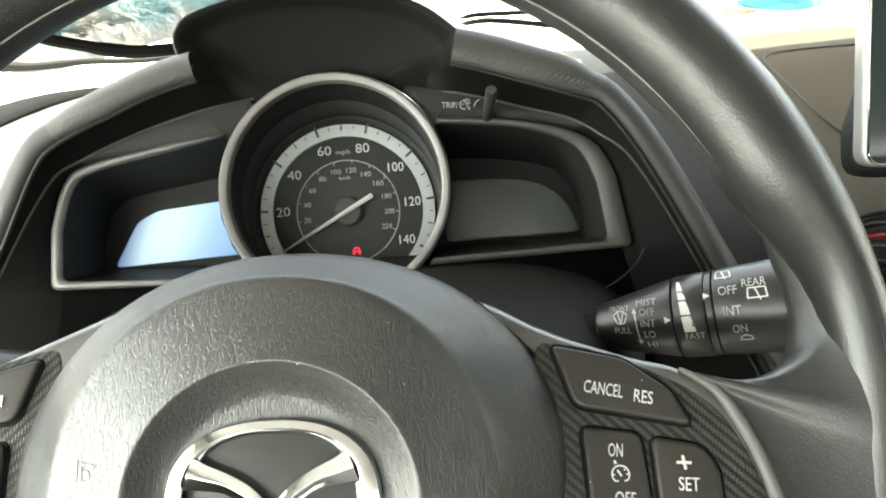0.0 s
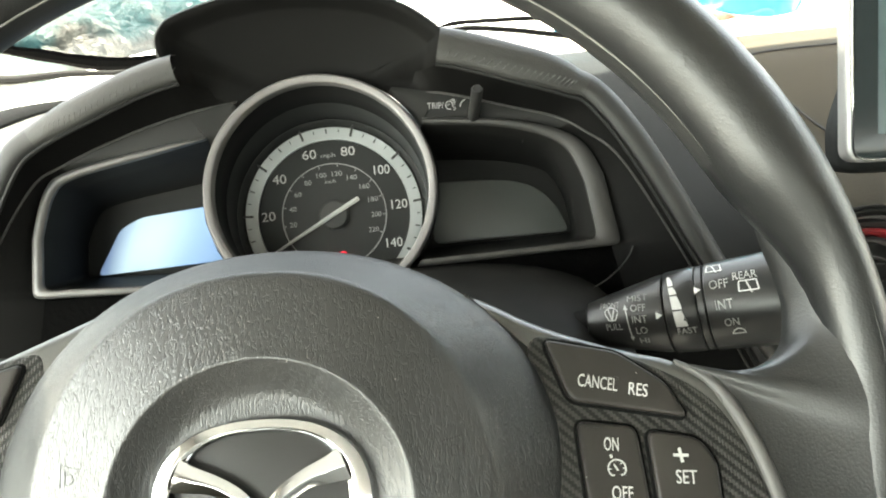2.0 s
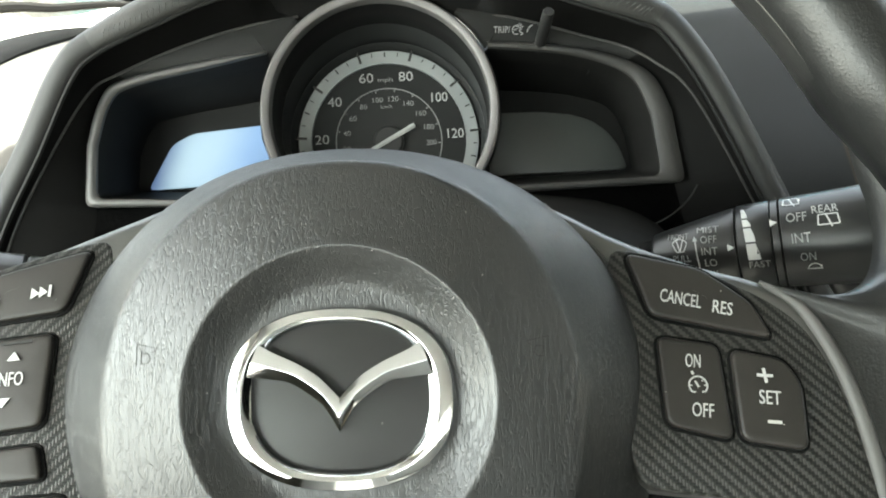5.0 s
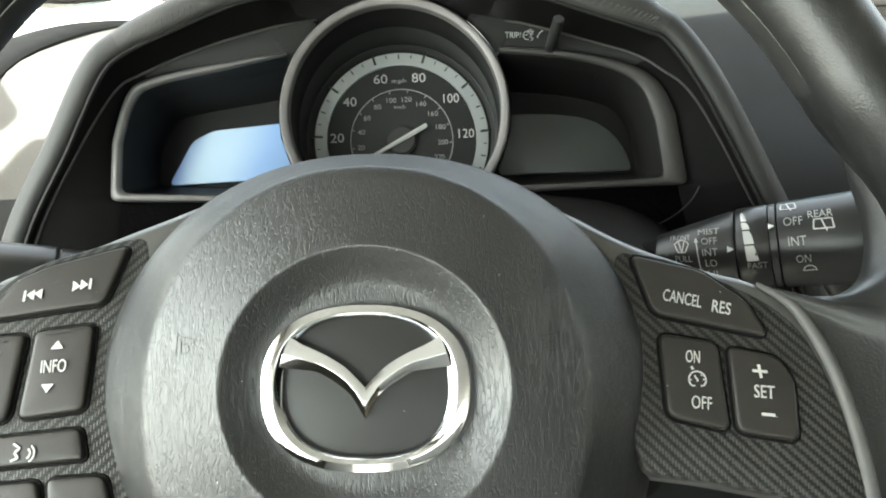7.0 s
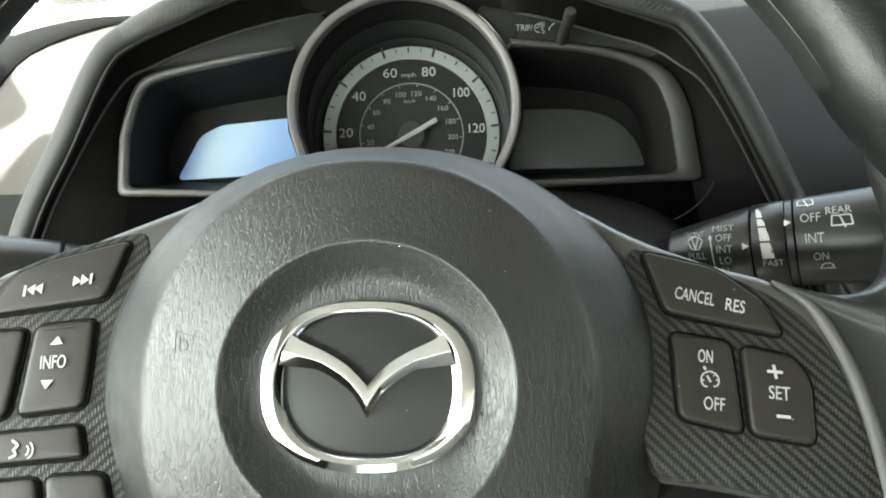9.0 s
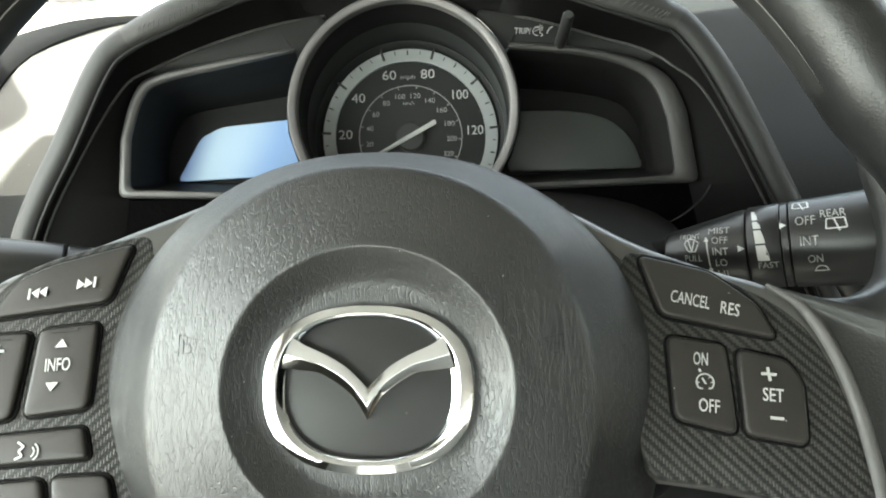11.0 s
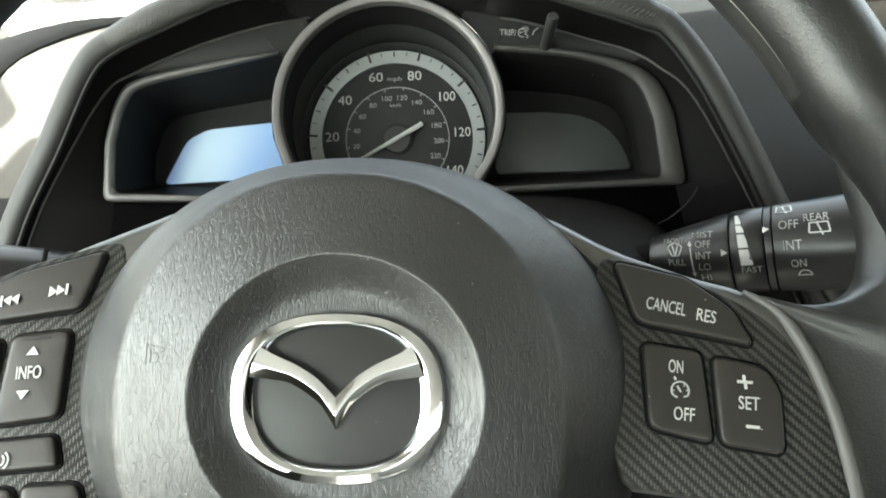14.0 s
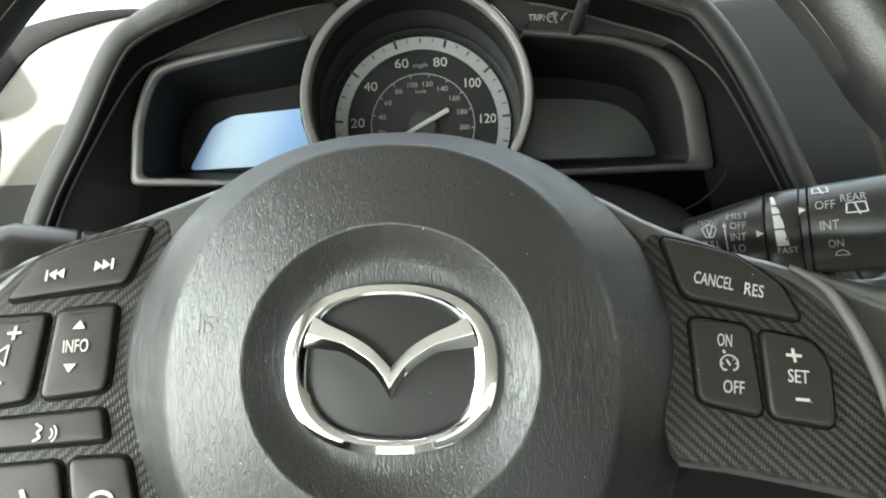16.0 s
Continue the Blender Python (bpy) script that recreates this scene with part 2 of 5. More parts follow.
M_BROW = mat("brow_leather", (0.021, 0.021, 0.020), 0.5, spec=0.42, grain=0.2, grain_size=0.0009, cells=True)
M_CHEEK = mat("smooth_cheek_skin", (0.018, 0.018, 0.018), 0.55, grain=0.12, grain_size=0.0006, cells=True, spec=0.35)
M_HOOD = mat("hood_plastic", (0.0036, 0.0035, 0.0034), 0.6, grain=0.2, grain_size=0.0005, spec=0.07)
M_BEVEL = mat("dull_bevel", (0.034, 0.033, 0.032), 0.5, grain=0.08, grain_size=0.0003, spec=0.35)
M_TRIM = mat("pillar_trim", (0.3, 0.29, 0.27), 0.7, grain=0.2, grain_size=0.001)
M_LINING = mat("roof_cloth", (0.25, 0.245, 0.236), 0.9, grain=0.3, grain_size=0.001, vary=0.05)
M_RING_RED = mat("red_ring", (0.16, 0.008, 0.012), 0.3, coat=0.3)
M_THREAD = mat("seam_thread", (0.11, 0.107, 0.10), 0.6)
M_CARPET = mat("grey_carpet", (0.2, 0.198, 0.19), 0.95, grain=0.5, grain_size=0.002)
M_PAINT = mat("white_car_paint", (0.75, 0.75, 0.74), 0.3, coat=0.6)
# near-black rubber; also carries the shade put in below the displays
M_SEALSHADE = mat("black_rubber_and_shade", (0.001, 0.001, 0.001), 0.95, grain=0.4, grain_size=0.004, spec=0.03)
M_BLUE = mat("blue_sheet", (0.02, 0.13, 0.19), 0.25, vary=0.7, vary_size=0.08)
M_WRAP = patched("crumpled_wrap", (0.042, 0.046, 0.046), (0.028, 0.072, 0.082), 0.16, 0.16)
M_WOOD = patched("wood_chips", (0.11, 0.05, 0.03), (0.5, 0.42, 0.34), 0.05, 0.7)
M_GROUND = mat("pale_concrete", (0.48, 0.46, 0.42), 0.9, grain=0.5, grain_size=0.05, vary=0.3, vary_size=0.8)
M_GLASSDARK = mat("screen_glass", (0.010, 0.015, 0.017), 0.12, spec=0.3)
M_SCREENPIC = mat("screen_layer", (0.05, 0.075, 0.08), 0.25, spec=0.3)


# ---- mesh helpers ----
def part(name, bm, material, parent, label="", smooth=True, kind=""):
    bmesh.ops.recalc_face_normals(bm, faces=bm.faces)
    me = bpy.data.meshes.new(name)
    bm.to_mesh(me)
    bm.free()
    me.materials.append(material)
    if smooth:
        for p in me.polygons:
            p.use_smooth = True
        me.set_sharp_from_angle(angle=radians(38))
    ob = new(name, me)
    ob.parent = parent
    if parent is None:
        ob.matrix_world = SIZE
    if label or kind:
        tagged(ob, label, kind=kind)
    return ob


def thing(name, m, label, category, group="", kind=""):
    ob = new(name)
    ob.empty_display_size = 0.02
    ob.matrix_world = SIZE @ m
    return tagged(ob, label, category, group, kind)


def mm(pts):
    return [tuple(c / 1000 for c in p) for p in pts]


def curve_pts(pts, n=8, closed=False):
    """A Catmull-Rom line through the points."""
    P = [Vector(p) for p in pts]
    k = len(P)
    out = []
    for i in range(k if closed else k - 1):
        if closed:
            a, b, c, d = P[i - 1], P[i], P[(i + 1) % k], P[(i + 2) % k]
        else:
            a, b, c, d = P[max(i - 1, 0)], P[i], P[i + 1], P[min(i + 2, k - 1)]
        for j in range(n):
            t = j / n
            out.append(0.5 * (2 * b + (c - a) * t + (2 * a - 5 * b + 4 * c - d) * t * t + (3 * b - a - 3 * c + d) * t ** 3))
    if not closed:
        out.append(P[-1])
    return out


def rounded(pts, r, n=4):
    """A closed outline with its corners rounded."""
    P = [Vector(p).to_2d() for p in pts]
    out = []
    for i, p in enumerate(P):
        a, b = P[i - 1] - p, P[(i + 1) % len(P)] - p
        q = min(r, a.length * 0.45, b.length * 0.45)
        s, e = p + a.normalized() * q, p + b.normalized() * q
        for j in range(n + 1):
            t = j / n
            out.append((1 - t) ** 2 * s + 2 * t * (1 - t) * p + t * t * e)
    return out


def inset(pts, d):
    P = [Vector(p).to_2d() for p in pts]
    area = sum(P[i - 1].x * P[i].y - P[i].x * P[i - 1].y for i in range(len(P)))
    s = 1 if area > 0 else -1
    out = []
    for i, p in enumerate(P):
        t = (P[(i + 1) % len(P)] - P[i - 1]).normalized()
        out.append(p + Vector((-t.y, t.x)) * d * s)
    return out


def loft(rings, closed=True, cap_start=False, cap_end=False, bm=None, join=False):
    """Skin rings of points; join: the last ring meets the first."""
    bm = bm or bmesh.new()
    vs = [[bm.verts.new(p) for p in ring] for ring in rings]
    k = len(vs[0])
    pairs = list(zip(vs, vs[1:])) + ([(vs[-1], vs[0])] if join else [])
    for a, b in pairs:
        for i in range(k if closed else k - 1):
            j = (i + 1) % k
            bm.faces.new((a[i], a[j], b[j], b[i]))
    if cap_start:
        bm.faces.new(vs[0][::-1])
    if cap_end:
        bm.faces.new(vs[-1])
    return bm


def slab(outline, z0, z1, edge=0.001, steps=3, crown=0.0):
    """A plate from an outline, from z0 up to z1, its upper edge rounded."""
    rings = [[(p[0], p[1], z0) for p in outline]]
    for i in range(steps + 1):
        a = math.pi / 2 * i / steps
        o = inset(outline, edge * (1 - math.cos(a)))
        rings.append([(p[0], p[1], z1 - edge + edge * math.sin(a)) for p in o])
    if crown:
        c = sum((Vector((p[0], p[1])) for p in outline), Vector((0, 0))) / len(outline)
        o = inset(outline, edge)
        for f in (0.9, 0.75, 0.55, 0.3, 0.1):
            rings.append([(c.x + (p[0] - c.x) * f, c.y + (p[1] - c.y) * f, z1 + crown * (1 - f * f)) for p in o])
    return loft(rings, cap_start=True, cap_end=True)


def band(outer, inner, z0, z1, edge=0.0008, closed=True):
    """A frame between two outlines of the same count, rounded on top."""
    mid = [((a[0] + b[0]) / 2, (a[1] + b[1]) / 2) for a, b in zip(outer, inner)]
    rings = [[(p[0], p[1], z0) for p in outer], [(p[0], p[1], z1 - edge) for p in outer]]
    rings.append([(p[0] * 0.8 + q[0] * 0.2, p[1] * 0.8 + q[1] * 0.2, z1 - edge * 0.25) for p, q in zip(outer, inner)])
    rings.append([(p[0], p[1], z1) for p in mid])
    rings.append([(p[0] * 0.2 + q[0] * 0.8, p[1] * 0.2 + q[1] * 0.8, z1 - edge * 0.25) for p, q in zip(outer, inner)])
    rings += [[(p[0], p[1], z1 - edge) for p in inner], [(p[0], p[1], z0) for p in inner]]
    return loft(rings, join=True, closed=closed)


def lathe(profile, n=64, centre=(0, 0, 0), shift=(0, 0), closed=False):
    """Turn (r, z) pairs about z; shift moves the ring centre by shift * z."""
    rings = []
    for r, z in profile:
        cx, cy = centre[0] + shift[0] * z, centre[1] + shift[1] * z
        rings.append([(cx + r * math.cos(2 * math.pi * i / n), cy + r * math.sin(2 * math.pi * i / n), centre[2] + z) for i in range(n)])
    return loft(rings, join=closed, cap_start=not closed and profile[0][0] > 0, cap_end=not closed and profile[-1][0] > 0)


def tube(pts, r, n=10, taper=None, cap=True):
    """A round cord along points."""
    P = [Vector(p) for p in pts]
    rings = []
    up = Vector((0.123, 0.456, 0.88)).normalized()
    for i, p in enumerate(P):
        t = (P[min(i + 1, len(P) - 1)] - P[max(i - 1, 0)]).normalized()
        a = t.cross(up).normalized()
        b = a.cross(t)
        q = r if taper is None else r * taper(i / (len(P) - 1))
        rings.append([p + q * (math.cos(2 * math.pi * k / n) * a + math.sin(2 * math.pi * k / n) * b) for k in range(n)])
    return loft(rings, cap_start=cap, cap_end=cap)


def box(x0, y0, z0, x1, y1, z1, edge=0.0):
    bm = bmesh.new()
    bmesh.ops.create_cube(bm, size=1, matrix=Matrix.Translation(((x0 + x1) / 2, (y0 + y1) / 2, (z0 + z1) / 2)) @ Matrix.Diagonal((x1 - x0, y1 - y0, z1 - z0, 1)))
    if edge:
        bmesh.ops.bevel(bm, geom=bm.edges[:], offset=edge, segments=3, affect="EDGES", profile=0.5)
    return bm


def text(s, x, y, z, width, height, parent, material, angle=0.0, name="print", wrap=None, depth=0.0002):
    """Letters as a thin mesh, centred at x, y, fitted to a width and a height in metres."""
    c = bpy.data.curves.new("letters", "FONT")
    c.body, c.align_x, c.align_y, c.resolution_u = s, "CENTER", "CENTER", 3
    tmp = bpy.data.objects.new("letters", c)
    scene.collection.objects.link(tmp)
    bpy.context.view_layer.update()
    me = bpy.data.meshes.new_from_object(tmp.evaluated_get(bpy.context.evaluated_depsgraph_get()))
    bpy.data.objects.remove(tmp)
    bpy.data.curves.remove(c)
    bm = bmesh.new()
    bm.from_mesh(me)
    bpy.data.meshes.remove(me)
    xs, ys = [v.co.x for v in bm.verts], [v.co.y for v in bm.verts]
    cx, cy = (max(xs) + min(xs)) / 2, (max(ys) + min(ys)) / 2
    sx, sy = width / (max(xs) - min(xs)), height / (max(ys) - min(ys))
    a = radians(angle)
    for v in bm.verts:
        u, w = (v.co.x - cx) * sx, (v.co.y - cy) * sy
        v.co = (x + u * math.cos(a) - w * math.sin(a), y + u * math.sin(a) + w * math.cos(a), z)
        if wrap:
            v.co = wrap(v.co)
    geom = bmesh.ops.extrude_face_region(bm, geom=bm.faces[:])
    bmesh.ops.translate(bm, verts=[g for g in geom["geom"] if isinstance(g, bmesh.types.BMVert)], vec=(0, 0, depth) if not wrap else (0, 0, 0))
    return part(name, bm, material, parent, smooth=False)


def mark(shapes, z, parent, material, name="symbol", depth=0.0002):
    """Flat printed shapes, each an outline."""
    bm = bmesh.new()
    for o in shapes:
        lo = [bm.verts.new((p[0], p[1], z)) for p in o]
        hi = [bm.verts.new((p[0], p[1], z + depth)) for p in o]
        bm.faces.new(hi)
        for i in range(len(o)):
            bm.faces.new((lo[i - 1], lo[i], hi[i], hi[i - 1]))
    return part(name, bm, material, parent, smooth=False)


def bar(x0, y0, x1, y1, w):
    """The outline of a straight stroke."""
    d = Vector((x1 - x0, y1 - y0)).normalized() * w / 2
    return [(x0 - d.y, y0 + d.x), (x0 + d.y, y0 - d.x), (x1 + d.y, y1 - d.x), (x1 - d.y, y1 + d.x)]


def arc(cx, cy, r, a0, a1, w, n=12):
    """Short strokes that follow an arc, degrees."""
    P = [(cx + r * math.cos(radians(a0 + (a1 - a0) * i / n)), cy + r * math.sin(radians(a0 + (a1 - a0) * i / n))) for i in range(n + 1)]
    return [bar(*a, *b, w) for a, b in zip(P, P[1:])]


# ---- frames of reference ----
WHEEL = pose(0, 0.260, 1.036, 90 - 25, 0, 0) @ pose(0, 0, 0, 0, 0, -1.5)
SPOKE = WHEEL.inverted() @ pose(0, 0.2555, 1.0362, 90 - 40, 0, 0) @ pose(0, 0, 0, 0, 0, -2)
CLUSTER = pose(0, 0.50, 1.05, 90 - 20, 0, 0)


# ---- shell of the car and the yard outside ----
XL, XR = -0.46, 1.12            # inner sides of the doors
ROOF_Z, ROOF_Y = 1.52, 0.37     # front edge of the roof at its corners
tagged(part("floor", box(XL - 0.1, -1.7, 0.30, XR + 0.1, 1.0, 0.34), M_CARPET, None, smooth=False), "grey carpeted floor of the car", "floor", kind="structure")
# roof's unseen front edge: bowed furthest forward in the middle to shade the dash
edge_ = [(x, ROOF_Y + 0.18 * (1 - ((x - 0.33) / 0.79) ** 2)) for x in [XL + 0.06 + (XR - XL - 0.06) * k / 16 for k in range(17)]]
tagged(part("ceiling", loft([[(x, y, z) for x, y in edge_ + [(XR, -1.7), (XL + 0.06, -1.7)]] for z in (ROOF_Z, ROOF_Z + 0.05)], cap_start=True, cap_end=True), M_LINING, None, smooth=False), "pale grey roof lining of the car", "ceiling", kind="structure")
tagged(part("wall_rear", box(XL, -1.74, 0.3, XR, -1.7, 1.17), M_TRIM, None, smooth=False), "grey trimmed rear end of the cabin", "wall", kind="structure")
tagged(part("wall_left", box(XL - 0.1, -1.7, 0.3, XL, 1.0, 0.92), M_DASH, None, smooth=False), "dark trimmed driver's door below its window", "wall", kind="structure")
tagged(part("wall_right", box(XR, -1.7, 0.3, XR + 0.1, 1.0, 0.94), M_DASH, None, smooth=False), "dark trimmed passenger's door below its window", "wall", kind="structure")
# added out of view: keeps window light off the hub's right side
tagged(part("wall_light_block", box(XR, -1.7, 0.94, XR + 0.05, -0.05, ROOF_Z), M_SEALSHADE, None, smooth=False), "unseen dark panel added behind the passenger's window to block light", "wall", kind="structure")
tagged(part("wall_front", box(XL, 1.0, 0.3, XR, 1.04, 1.0), M_SEALSHADE, None, smooth=False), "black bulkhead behind the dashboard", "wall", kind="structure")
# rails out of view; lower edges set to bound light from the side windows
tagged(part("header_left", box(XL - 0.01, -1.7, 1.42, XL + 0.065, ROOF_Y, ROOF_Z + 0.05), M_TRIM, None, smooth=False), "grey roof rail over the driver's window", "roof rail", kind="structure")
tagged(part("header_right", box(XR, -1.7, 1.36, XR + 0.06, ROOF_Y, ROOF_Z + 0.05), M_TRIM, None, smooth=False), "grey roof rail over the passenger's window", "roof rail", kind="structure")
for side, xs in (("left", XL), ("right", XR)):
    sgn = 1 if side == "left" else -1
    tagged(part("pillar_front_" + side, tube(curve_pts([(xs - 0.10 * sgn, 1.14, 0.98), (xs - 0.07 * sgn, 0.82, 1.25), (xs - 0.02 * sgn, 0.40, 1.53)], 8), 0.018, 10), M_TRIM, None), "grey trimmed windscreen pillar", "pillar", kind="structure")
    tagged(part("pillar_middle_" + side, tube([(xs - 0.02 * sgn, -0.45, 0.96), (xs + 0.08 * sgn, -0.45, 1.54)], 0.05, 10), M_TRIM, None), "grey trimmed door pillar", "pillar", kind="structure")
    tagged(part("pillar_rear_" + side, box(xs - 0.02 if sgn > 0 else xs - 0.06, -1.7, 0.96, xs + 0.06 if sgn > 0 else xs + 0.02, -1.3, 1.54), M_TRIM, None, smooth=False), "grey trimmed rear pillar", "pillar", kind="structure")

# ground reaches the horizon
bm = bmesh.new()
bmesh.ops.create_grid(bm, x_segments=2, y_segments=2, size=600, matrix=Matrix.Translation((0, 0, -0.157)))
tagged(part("ground", bm, M_GROUND, None, smooth=False), "pale dusty ground of a sunlit yard", "ground", kind="structure")

# bonnet with a crowned top
rings = []
for i in range(9):
    y = 1.16 + 0.12 * i
    rings.append([(x, y, 1.045 - 0.02 * i * i / 8 - 0.10 * ((x - 0.33) / 0.85) ** 2 + 0.012 * math.cos((x - 0.33) * 9)) for x in [XL + (XR - XL) * k / 24 for k in range(25)]])
car_bonnet = thing("car_bonnet", pose(0, 0, 0), "white painted car bonnet in bright sun", "bonnet", kind="structure")
bm = loft(rings + [[(p[0], p[1], p[2] - 0.03) for p in r] for r in rings[::-1]], closed=False, join=True)
part("panel", bm, M_PAINT, car_bonnet)


def crumpled(name, x0, x1, z0, z1, y, material, label, category, seed, amp=0.05):
    """A crumpled sheet that hangs over the glass."""
    n = 40
    vs = []
    for side in (0, 0.003):
        for j in range(n + 1):
            row = []
            for i in range(n + 1):
                u, v = i / n, j / n
                x, z = x0 + (x1 - x0) * u, z0 + (z1 - z0) * v + 0.02 * math.sin(7 * u + seed)
                q = Vector((x * 9 + seed, z * 9, seed))
                d = noise.noise(q) * amp + noise.noise(q * 2.7) * amp * 0.5 + abs(noise.noise(q * 6.1)) * amp * 0.3
                row.append((x, y + d - 0.9 * (z - z0) + side, z))
            vs.append(row)
    bm = loft(vs, closed=False)
    return tagged(part(name, bm, material, None), label, category)


crumpled("plastic_sheet", -0.75, -0.08, 1.112, 1.36, 1.32, M_WRAP, "crumpled grey and blue plastic sheet over the bonnet", "plastic sheet", 3, 0.024)
crumpled("blue_tarpaulin", 0.30, 0.72, 1.10, 1.36, 1.42, M_BLUE, "crumpled bright blue tarpaulin beyond the windscreen", "tarpaulin", 11)
crumpled("scrap_wood", 0.60, 1.25, 1.085, 1.35, 1.62, M_WOOD, "heap of brown and pale scrap wood outside", "wood", 23, 0.09)
seal = curve_pts([(-0.60, 1.27, 1.165), (-0.50, 1.27, 1.140), (-0.40, 1.26, 1.118), (-0.30, 1.25, 1.115), (-0.2, 1.24, 1.130)], 8)
tagged(part("rubber_strip", tube(seal, 0.0105, 8, taper=lambda q: 0.55 + 0.5 * math.sin(q * 2.6) + 0.06 * math.sin(q * 31)), M_SEALSHADE, None), "torn black rubber strip along the glass edge", "rubber strip")


wiper_blade = thing("windscreen_wiper", pose(0, 0, 0), "thin dark wiper resting at the windscreen's foot", "wiper")
part("blade", tube(curve_pts([(0.096, 1.15, 1.1285), (0.125, 1.15, 1.1315), (0.16, 1.15, 1.1305), (0.22, 1.15, 1.128), (0.34, 1.15, 1.118)], 6), 0.0034, 8, taper=lambda q: min(1, 0.15 + q * 5)), M_SEALSHADE, wiper_blade)
part("arm", tube(curve_pts([(0.102, 1.16, 1.1205), (0.125, 1.16, 1.1225), (0.15, 1.16, 1.1215), (0.22, 1.16, 1.110), (0.34, 1.16, 1.085)], 6), 0.0042, 8, taper=lambda q: min(1, 0.2 + q * 6)), M_HOOD, wiper_blade)

strip_line = curve_pts([(-0.60, 1.16, 1.116), (-0.54, 1.16, 1.117), (-0.49, 1.16, 1.113), (-0.42, 1.16, 1.114), (-0.34, 1.16, 1.109), (-0.24, 1.16, 1.112)], 8)
tagged(part("strip_windscreen", tube(strip_line, 0.0085, 8, taper=lambda q: 1.0 - 0.7 * q), M_HOOD, None), "dark grey strip along the windscreen's foot", "trim", kind="structure")


# ---- dashboard ----
dash = thing("dashboard", pose(0, 0, 0), "dark soft-skinned dashboard with airbag seam, sunlit along its top", "dashboard", kind="structure")
profile = [(0.52, 0.60), (0.50, 0.80), (0.50, 0.90), (0.515, 0.96), (0.55, 1.005), (0.61, 1.05), (0.66, 1.085), (0.69, 1.103), (0.73, 1.110), (0.80, 1.108), (0.92, 1.095), (1.14, 1.06)]
prof = curve_pts([(0, y, z) for y, z in profile], 4)
# same skin twice: shade coloured in beside the binnacle, sunlit tone beyond it
part("centre_fascia", loft([[(x, p.y, p.z) for p in prof] for x in (0.185, 0.21, 0.235, 0.26, 0.285, 0.31)], closed=False), M_BLACKSHADED, dash, "dash skin beside the binnacle, its shade put into the colour")
part("passenger_fascia", loft([[(x, p.y, p.z) for p in prof] for x in [0.31 + (XR - 0.31) * k / 12 for k in range(13)]], closed=False), M_DASH, dash, "soft pad, its sunlit tone put into the colour")
# driver's side: lower behind the binnacle, rising to the windscreen
left_prof = curve_pts([(0, y, z) for y, z in [(0.52, 0.60), (0.50, 0.86), (0.505, 0.96), (0.53, 1.03), (0.58, 1.075), (0.66, 1.097), (0.90, 1.095), (1.14, 1.06)]], 4)
END_X = -0.345                  # the raised top ends here, at the pillar's foot
LIP = 11                        # where the lower face, its shade put into the colour, meets the pad
# the pad is dusty, and paled further to stand for sun on it
for nm, line, skin in (("driver_fascia", left_prof[:LIP + 1], M_BLACKSHADED), ("driver_pad", left_prof[LIP:], M_DASHDUSTLIT)):
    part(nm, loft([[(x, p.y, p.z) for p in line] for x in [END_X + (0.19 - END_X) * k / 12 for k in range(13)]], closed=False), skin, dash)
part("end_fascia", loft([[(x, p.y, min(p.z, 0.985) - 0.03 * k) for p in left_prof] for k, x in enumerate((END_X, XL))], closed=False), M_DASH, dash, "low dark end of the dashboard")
# dark raised strip that runs from the windscreen pillar's foot along the dash's end
foot_line = curve_pts([(-0.350, 0.50, 0.985), (-0.338, 0.535, 1.035), (-0.327, 0.575, 1.072), (-0.322, 0.62, 1.092), (-0.322, 0.70, 1.100), (-0.326, 0.82, 1.100), (-0.335, 1.0, 1.086), (-0.35, 1.14, 1.062)], 6)
foot_ring = []
for k, p in enumerate(foot_line):
    w = (foot_line[min(k + 1, len(foot_line) - 1)] - foot_line[max(k - 1, 0)]).normalized()
    up_ = Vector((1, 0, 0)).cross(w)
    foot_ring.append([p + Vector((0.025 * math.cos(q), 0, 0)) + up_ * (0.007 * math.sin(q)) for q in [radians(20 * m - 10) for m in range(11)]])
part("end_strip", loft(foot_ring, closed=False), M_HOOD, dash, "black raised strip along the dashboard's end")
# airbag seam
seam = curve_pts([(0.60, 0.690, 1.1032), (0.45, 0.690, 1.1032), (0.36, 0.690, 1.1032), (0.333, 0.684, 1.100), (0.335, 0.667, 1.0895), (0.352, 0.625, 1.061), (0.372, 0.595, 1.0405)], 6)
part("seam", tube(seam, 0.0013, 6), M_GAP, dash)

# ---- instrument binnacle ----
binnacle = thing("instrument_binnacle", CLUSTER, "leather-covered brow and padded cheeks round the instruments", "binnacle", kind="structure")
arch = mm([(-226, -120, 62), (-206, -55, 66), (-181, -8, 68), (-160, 31.5, 70), (-146, 44.5, 70), (-118, 56.5, 70), (-82, 69.5, 70), (-40, 76, 70), (0, 78, 70), (40, 75, 70), (76, 68, 70), (112, 55.5, 70), (138, 45.8, 70), (150, 39, 70), (169.5, 10, 69), (200, -50, 64), (232, -120, 60)])
path = curve_pts(arch, 6)


def arch_sweep(path, section):
    """Sweep a section (outward, height) along the arch; outward is square to the line in its plane."""
    rings = []
    for i, p in enumerate(path):
        t = path[min(i + 1, len(path) - 1)] - path[max(i - 1, 0)]
        o = Vector((-t.y, t.x, 0)).normalized()
        rings.append([p + o * a + Vector((0, 0, h)) for a, h in section])
    return rings


